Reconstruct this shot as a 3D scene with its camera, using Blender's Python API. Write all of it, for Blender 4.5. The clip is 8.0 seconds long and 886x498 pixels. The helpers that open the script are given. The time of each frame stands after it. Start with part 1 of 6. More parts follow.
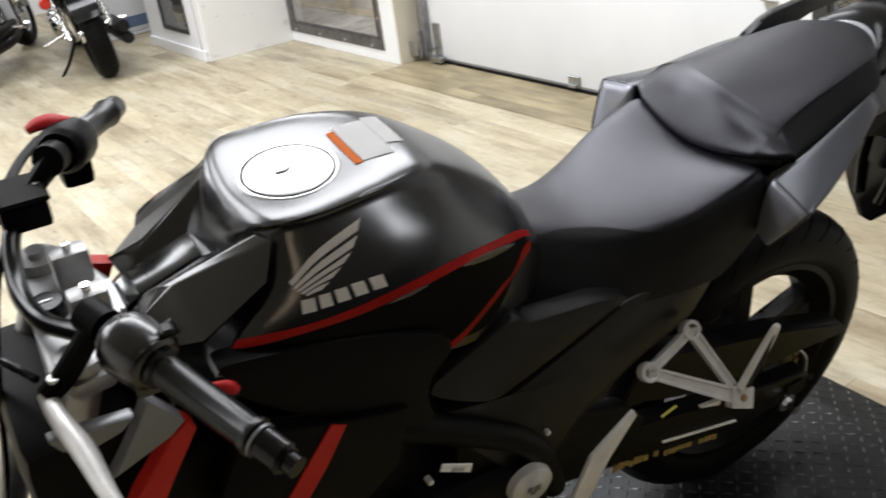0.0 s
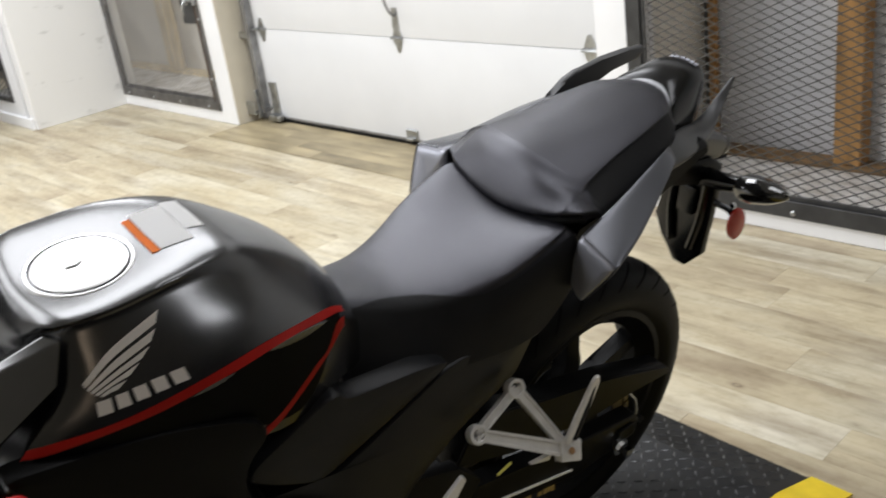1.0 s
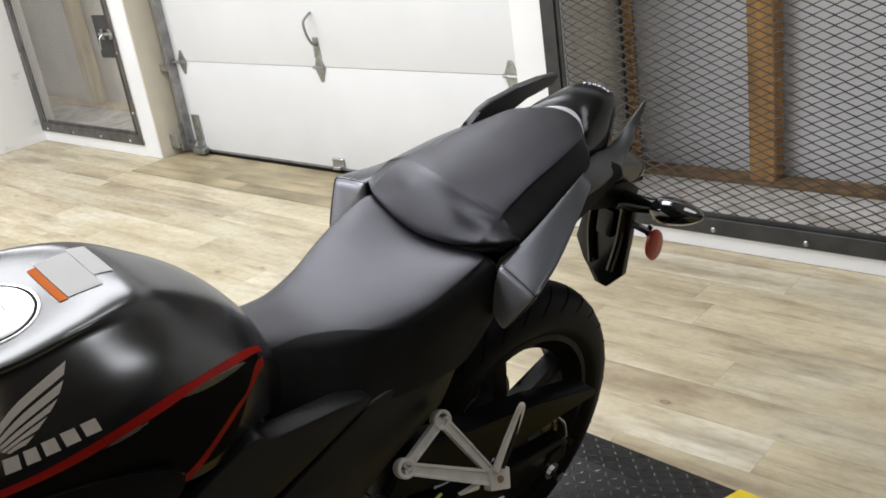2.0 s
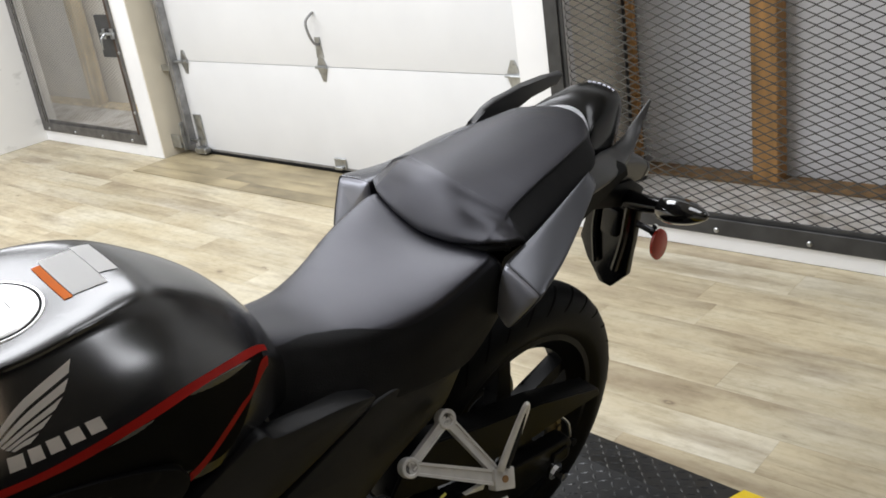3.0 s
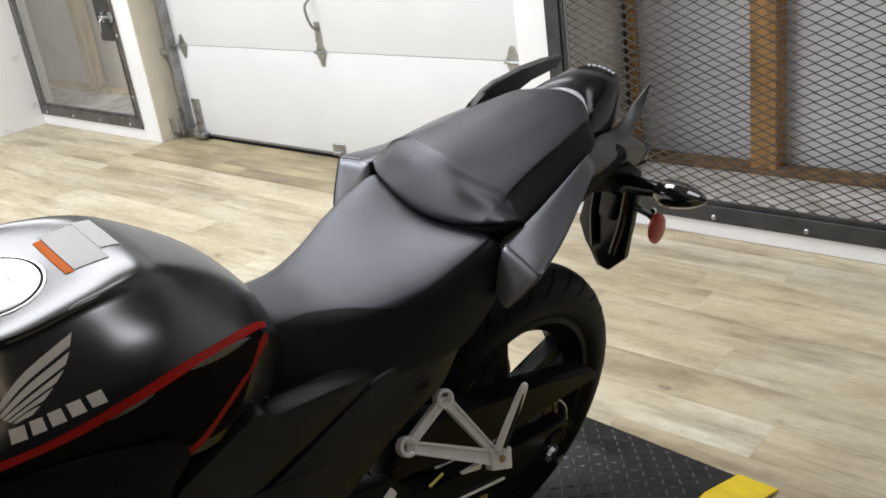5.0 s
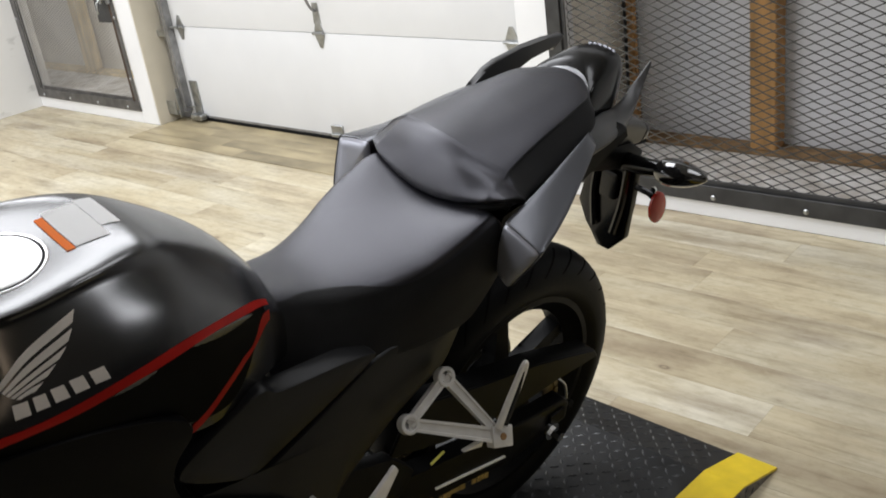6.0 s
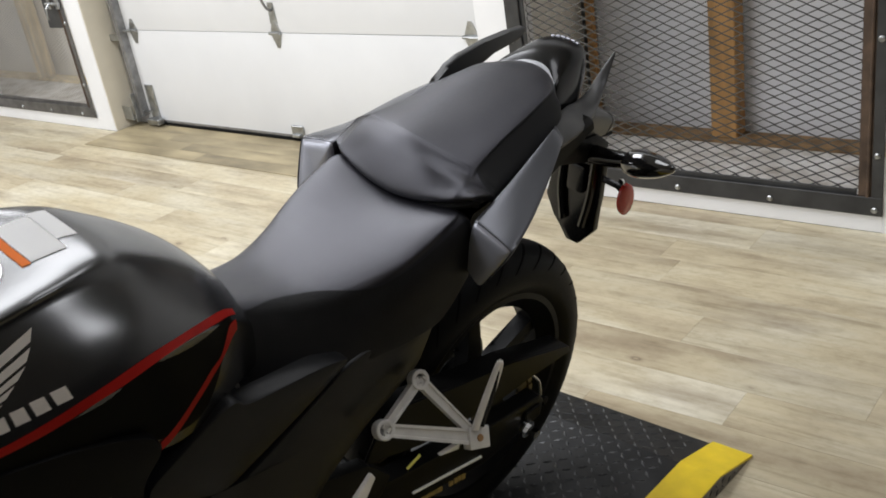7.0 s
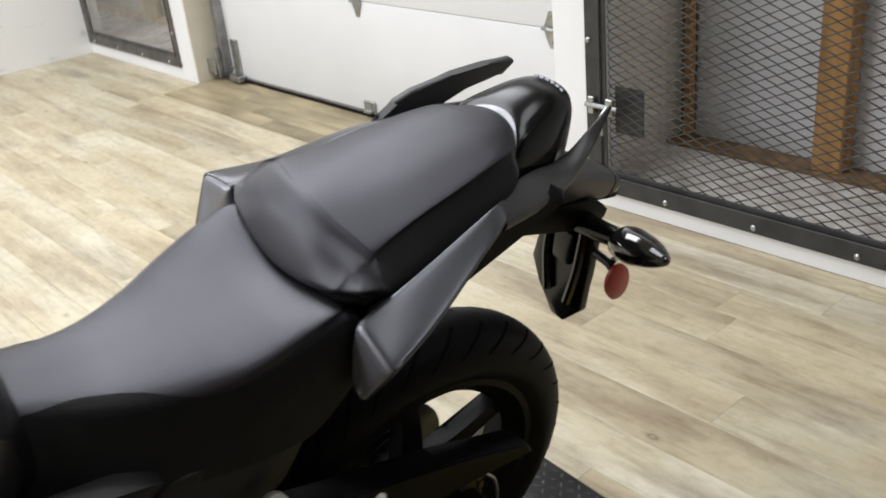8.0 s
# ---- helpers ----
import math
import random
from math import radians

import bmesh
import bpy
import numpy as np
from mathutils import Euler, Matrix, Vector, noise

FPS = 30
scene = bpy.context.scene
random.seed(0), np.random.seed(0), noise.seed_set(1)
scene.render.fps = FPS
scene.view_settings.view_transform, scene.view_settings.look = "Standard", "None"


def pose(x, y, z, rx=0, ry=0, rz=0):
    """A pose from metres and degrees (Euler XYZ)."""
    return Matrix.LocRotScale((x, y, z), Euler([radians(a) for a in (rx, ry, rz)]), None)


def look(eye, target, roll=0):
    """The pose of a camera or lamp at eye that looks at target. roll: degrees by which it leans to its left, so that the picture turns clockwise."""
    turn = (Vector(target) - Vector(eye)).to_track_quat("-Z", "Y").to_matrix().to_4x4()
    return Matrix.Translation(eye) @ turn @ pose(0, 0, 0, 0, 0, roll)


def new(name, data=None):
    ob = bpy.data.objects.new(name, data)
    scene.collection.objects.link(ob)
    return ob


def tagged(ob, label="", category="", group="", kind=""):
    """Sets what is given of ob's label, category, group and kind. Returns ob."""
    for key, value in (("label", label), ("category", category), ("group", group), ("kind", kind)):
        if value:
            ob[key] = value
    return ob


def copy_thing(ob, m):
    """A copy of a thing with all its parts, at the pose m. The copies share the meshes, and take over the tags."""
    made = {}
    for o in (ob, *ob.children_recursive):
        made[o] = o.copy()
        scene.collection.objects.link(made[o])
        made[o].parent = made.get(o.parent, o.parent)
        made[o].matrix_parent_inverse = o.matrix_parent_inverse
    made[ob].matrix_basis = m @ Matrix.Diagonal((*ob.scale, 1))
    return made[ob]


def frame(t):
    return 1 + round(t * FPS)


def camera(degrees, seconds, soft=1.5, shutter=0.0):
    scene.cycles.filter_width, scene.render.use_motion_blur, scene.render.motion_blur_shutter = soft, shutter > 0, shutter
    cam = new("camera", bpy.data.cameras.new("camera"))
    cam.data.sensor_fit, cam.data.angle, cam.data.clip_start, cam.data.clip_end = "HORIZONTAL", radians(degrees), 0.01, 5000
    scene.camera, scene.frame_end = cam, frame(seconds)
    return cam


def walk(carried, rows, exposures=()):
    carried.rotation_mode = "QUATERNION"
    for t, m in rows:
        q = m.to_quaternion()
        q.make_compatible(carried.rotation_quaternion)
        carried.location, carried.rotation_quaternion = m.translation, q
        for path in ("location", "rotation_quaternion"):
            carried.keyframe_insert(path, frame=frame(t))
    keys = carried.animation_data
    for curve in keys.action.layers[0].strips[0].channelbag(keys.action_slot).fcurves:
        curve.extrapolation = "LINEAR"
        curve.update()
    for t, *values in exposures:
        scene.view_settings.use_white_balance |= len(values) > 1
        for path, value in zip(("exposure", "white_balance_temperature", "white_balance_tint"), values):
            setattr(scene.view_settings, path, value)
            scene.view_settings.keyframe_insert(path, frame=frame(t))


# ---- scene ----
cam = camera(49.5, 8.0, 1.7, 0.5)
PATH = [
    (0, (0.618, 0.316, 1.395), (1.576, 1.862, 0.564), -8.2),
    (0.5, (0.65, 0.305, 1.401), (1.73, 1.773, 0.576), -8.2),
    (1, (0.681, 0.291, 1.414), (1.895, 1.677, 0.636), -8.2),
    (1.5, (0.697, 0.282, 1.423), (1.992, 1.608, 0.672), -8.5),
    (2, (0.701, 0.278, 1.422), (2.026, 1.575, 0.671), -8.7),
    (3.5, (0.698, 0.288, 1.416), (2.02, 1.589, 0.668), -8.5),
    (4, (0.696, 0.287, 1.413), (2.023, 1.583, 0.664), -7.5),
    (4.5, (0.691, 0.285, 1.41), (2.008, 1.584, 0.649), -7.9),
    (5.8, (0.687, 0.281, 1.409), (2.01, 1.556, 0.617), -8.4),
    (6, (0.684, 0.285, 1.403), (1.993, 1.566, 0.599), -8.3),
    (6.5, (0.676, 0.291, 1.394), (2.007, 1.526, 0.558), -7.3),
    (7, (0.7, 0.309, 1.398), (2.052, 1.532, 0.577), -9.4),
    (7.5, (0.94, 0.308, 1.386), (2.17, 1.658, 0.57), -10.1),
    (8, (1.166, 0.335, 1.39), (2.312, 1.727, 0.525), -6.0),
]
walk(cam, [(t, look(eye, target, roll)) for t, eye, target, roll in PATH], ((0.0, -0.32), (2.0, -0.41), (4.5, -0.36), (6.5, -0.44), (7.0, -0.45), (7.6, -0.46), (8.0, -0.46)))

# ceiling strip lights of the showroom: the only sources of light
ROOM = dict(x0=-3.2, x1=3.6, y0=-3.2, y1=11.0, top=2.9)


def lamp_area(name, at, size, power, colour):
    data = bpy.data.lights.new(name, "AREA")
    data.shape, data.size, data.size_y, data.energy, data.color = "RECTANGLE", size[0], size[1], power, colour
    ob = new(name, data)
    ob.location = at
    return ob


# x, y, length along x, length along y, watts, colour
COOL, WARM = (0.93, 0.948, 1.0), (1.0, 0.76, 0.55)
LAMPS = [(2.0, 2.56, 2.4, 0.75, 88.0, COOL), (2.15, 1.15, 1.2, 0.6, 17.0, COOL), (-0.6, 3.1, 2.4, 0.8, 85.0, COOL), (-1.2, 5.9, 1.7, 1.9, 180.0, COOL), (2.55, 4.2, 0.7, 1.0, 34.0, COOL), (1.8, 6.2, 2.0, 0.4, 84.0, COOL), (2.43, -0.5, 0.5, 0.6, 16.0, COOL), (0.2, -0.8, 0.5, 0.4, 3.5, WARM), (1.6, 9.6, 2.4, 0.5, 60.0, COOL)]
for lx, ly, sx, sy, power, tone in LAMPS:
    lamp_area("ceiling_lamp_light", (lx, ly, 2.80), (sx, sy), power, tone)
world = bpy.data.worlds.new("world")
world.use_nodes = True
world.node_tree.nodes["Background"].inputs[0].default_value = (0.9, 0.95, 1.0, 1)
world.node_tree.nodes["Background"].inputs[1].default_value = 0.02
scene.world = world


# ---------------------------------------------------------------- materials
def mat(name, colour, rough=0.5, metal=0.0, vary=0.0, scale=8.0, bump=0.0, bscale=200.0, stretch=(1, 1, 1), emit=0.0,
        coat=0.0, dark=None, spec=0.5, per="none", rvary=0.0):
    m = bpy.data.materials.new(name)
    m.use_nodes = True
    nt = m.node_tree
    b = nt.nodes["Principled BSDF"]
    b.inputs["Base Color"].default_value = (*colour, 1)
    b.inputs["Roughness"].default_value = rough
    b.inputs["Metallic"].default_value = metal
    b.inputs["Coat Weight"].default_value = coat
    b.inputs["Coat Roughness"].default_value = 0.08
    b.inputs["Specular IOR Level"].default_value = spec
    if emit:
        b.inputs["Emission Color"].default_value = (*colour, 1)
        b.inputs["Emission Strength"].default_value = emit
    co = nt.nodes.new("ShaderNodeTexCoord")
    mp = nt.nodes.new("ShaderNodeMapping")
    mp.inputs["Scale"].default_value = stretch
    src = co.outputs["Object"]
    if per != "none":
        info = nt.nodes.new("ShaderNodeObjectInfo" if per == "object" else "ShaderNodeNewGeometry")
        rnd = info.outputs["Random"] if per == "object" else info.outputs["Random Per Island"]
        mul = nt.nodes.new("ShaderNodeMath")
        mul.operation = "MULTIPLY"
        mul.inputs[1].default_value = 57.0
        nt.links.new(rnd, mul.inputs[0])
        add = nt.nodes.new("ShaderNodeVectorMath")
        add.operation = "ADD"
        nt.links.new(src, add.inputs[0])
        nt.links.new(mul.outputs[0], add.inputs[1])
        src = add.outputs[0]
    nt.links.new(src, mp.inputs["Vector"])
    if vary or rvary:
        n1 = nt.nodes.new("ShaderNodeTexNoise")
        n1.inputs["Scale"].default_value = scale
        n1.inputs["Detail"].default_value = 6
        nt.links.new(mp.outputs[0], n1.inputs["Vector"])
        if vary:
            mix = nt.nodes.new("ShaderNodeMix")
            mix.data_type = "RGBA"
            d = dark or tuple(c * (1 - vary) for c in colour)
            up = tuple(min(1, c * (1 + 0.6 * vary)) for c in colour)
            mix.inputs[6].default_value, mix.inputs[7].default_value = (*d, 1), (*up, 1)
            ramp = nt.nodes.new("ShaderNodeMapRange")
            ramp.inputs[1].default_value, ramp.inputs[2].default_value = 0.3, 0.7
            nt.links.new(n1.outputs[0], ramp.inputs[0])
            nt.links.new(ramp.outputs[0], mix.inputs[0])
            nt.links.new(mix.outputs[2], b.inputs["Base Color"])
        if rvary:
            rr = nt.nodes.new("ShaderNodeMapRange")
            rr.inputs[1].default_value, rr.inputs[2].default_value = 0.3, 0.7
            rr.inputs[3].default_value, rr.inputs[4].default_value = max(0.02, rough - rvary), min(1, rough + rvary)
            nt.links.new(n1.outputs[0], rr.inputs[0])
            nt.links.new(rr.outputs[0], b.inputs["Roughness"])
    if bump:
        n2 = nt.nodes.new("ShaderNodeTexNoise")
        n2.inputs["Scale"].default_value = bscale
        n2.inputs["Detail"].default_value = 3
        nt.links.new(mp.outputs[0], n2.inputs["Vector"])
        bp = nt.nodes.new("ShaderNodeBump")
        bp.inputs["Strength"].default_value = bump
        bp.inputs["Distance"].default_value = 0.001
        nt.links.new(n2.outputs[0], bp.inputs["Height"])
        nt.links.new(bp.outputs[0], b.inputs["Normal"])
    return m


def plank_mat(name, per, tint=1.0):
    """Washed oak vinyl: long grain, cloudy tone, each board its own shade, a few knots."""
    m = bpy.data.materials.new(name)
    m.use_nodes = True
    nt, L = m.node_tree, m.node_tree.links
    b = nt.nodes["Principled BSDF"]
    b.inputs["Roughness"].default_value = 0.42
    info = nt.nodes.new("ShaderNodeObjectInfo" if per == "object" else "ShaderNodeNewGeometry")
    rnd = info.outputs["Random"] if per == "object" else info.outputs["Random Per Island"]
    co = nt.nodes.new("ShaderNodeTexCoord")
    mul = nt.nodes.new("ShaderNodeMath")
    mul.operation, mul.inputs[1].default_value = "MULTIPLY", 83.0
    L.new(rnd, mul.inputs[0])
    add = nt.nodes.new("ShaderNodeVectorMath")
    L.new(co.outputs["Object"], add.inputs[0])
    L.new(mul.outputs[0], add.inputs[1])

    def noise_at(scl, scale, detail=5, rough=0.6):
        mp = nt.nodes.new("ShaderNodeMapping")
        mp.inputs["Scale"].default_value = scl
        L.new(add.outputs[0], mp.inputs["Vector"])
        n = nt.nodes.new("ShaderNodeTexNoise")
        n.inputs["Scale"].default_value, n.inputs["Detail"].default_value, n.inputs["Roughness"].default_value = scale, detail, rough
        L.new(mp.outputs[0], n.inputs["Vector"])
        return n.outputs[0]

    def ramp(src, stops):
        r = nt.nodes.new("ShaderNodeValToRGB")
        for k, (pos, c) in enumerate(stops):
            e = r.color_ramp.elements[k] if k < 2 else r.color_ramp.elements.new(pos)
            e.position, e.color = pos, (*[tint * v for v in c], 1)
        L.new(src, r.inputs[0])
        return r.outputs[0]

    def mix(a, c, fac, mode="MIX"):
        x = nt.nodes.new("ShaderNodeMix")
        x.data_type, x.blend_type = "RGBA", mode
        L.new(a, x.inputs[6])
        L.new(c, x.inputs[7])
        if hasattr(fac, "node"):
            L.new(fac, x.inputs[0])
        else:
            x.inputs[0].default_value = fac
        return x.outputs[2]

    cloud = ramp(noise_at((1, 0.32, 1), 4.5, 5, 0.6), [(0.32, (0.375, 0.315, 0.22)), (0.46, (0.50, 0.44, 0.31)), (0.58, (0.55, 0.505, 0.385)), (0.74, (0.62, 0.585, 0.485))])
    smear = nt.nodes.new("ShaderNodeMapRange")
    smear.inputs[1].default_value, smear.inputs[2].default_value = 0.48, 0.66
    smear.inputs[3].default_value, smear.inputs[4].default_value = 0.0, 0.62
    L.new(noise_at((1, 0.16, 1), 8.5, 7, 0.62), smear.inputs[0])
    grey = ramp(noise_at((1, 0.3, 1), 7, 3), [(0.35, (0.19, 0.14, 0.085)), (0.65, (0.30, 0.25, 0.18))])
    col = mix(cloud, grey, smear.outputs[0])
    fine = ramp(noise_at((1, 0.055, 1), 50, 7, 0.72), [(0.28, (0.68, 0.66, 0.62)), (0.46, (0.98, 0.975, 0.96)), (0.75, (1.06, 1.06, 1.06))])
    col = mix(col, fine, 1.0, "MULTIPLY")
    blotch = ramp(noise_at((1, 0.55, 1), 38, 6, 0.7), [(0.30, (0.84, 0.82, 0.78)), (0.52, (1.0, 1.0, 1.0)), (0.8, (1.05, 1.05, 1.05))])
    col = mix(col, blotch, 1.0, "MULTIPLY")
    shade = ramp(rnd, [(0.0, (0.90, 0.885, 0.86)), (0.5, (1.0, 0.99, 0.97)), (1.0, (1.08, 1.07, 1.04))])
    col = mix(col, shade, 1.0, "MULTIPLY")
    # knots: a dark ring round a paler heart, in about half of the cells
    vor = nt.nodes.new("ShaderNodeTexVoronoi")
    mp = nt.nodes.new("ShaderNodeMapping")
    mp.inputs["Scale"].default_value = (7.0, 4.0, 1)
    L.new(add.outputs[0], mp.inputs["Vector"])
    L.new(mp.outputs[0], vor.inputs["Vector"])
    vor.inputs["Scale"].default_value = 1.0
    rough_d = nt.nodes.new("ShaderNodeMath")
    rough_d.operation = "MULTIPLY_ADD"
    L.new(noise_at((1, 0.6, 1), 90, 3), rough_d.inputs[0])
    rough_d.inputs[1].default_value = 0.05
    L.new(vor.outputs["Distance"], rough_d.inputs[2])
    ring = nt.nodes.new("ShaderNodeValToRGB")
    stops = [(0.0, 0.45), (0.055, 0.30), (0.078, 0.85), (0.105, 0.25), (0.16, 0.0)]
    for k, (pos, c) in enumerate(stops):
        e = ring.color_ramp.elements[k] if k < 2 else ring.color_ramp.elements.new(pos)
        e.position, e.color = pos, (c, c, c, 1)
    L.new(rough_d.outputs[0], ring.inputs[0])
    sep = nt.nodes.new("ShaderNodeSeparateColor")
    L.new(vor.outputs["Color"], sep.inputs[0])
    some = nt.nodes.new("ShaderNodeMath")
    some.operation, some.inputs[1].default_value = "GREATER_THAN", 0.5
    L.new(sep.outputs[0], some.inputs[0])
    knot = nt.nodes.new("ShaderNodeMath")
    knot.operation = "MULTIPLY"
    L.new(ring.outputs[0], knot.inputs[0])
    L.new(some.outputs[0], knot.inputs[1])
    dk = nt.nodes.new("ShaderNodeRGB")
    dk.outputs[0].default_value = (0.15, 0.11, 0.07, 1)
    col = mix(col, dk.outputs[0], knot.outputs[0])
    L.new(col, b.inputs["Base Color"])
    bp = nt.nodes.new("ShaderNodeBump")
    bp.inputs["Strength"].default_value, bp.inputs["Distance"].default_value = 0.25, 0.001
    L.new(noise_at((1, 0.06, 1), 120, 3), bp.inputs["Height"])
    L.new(bp.outputs[0], b.inputs["Normal"])
    return m


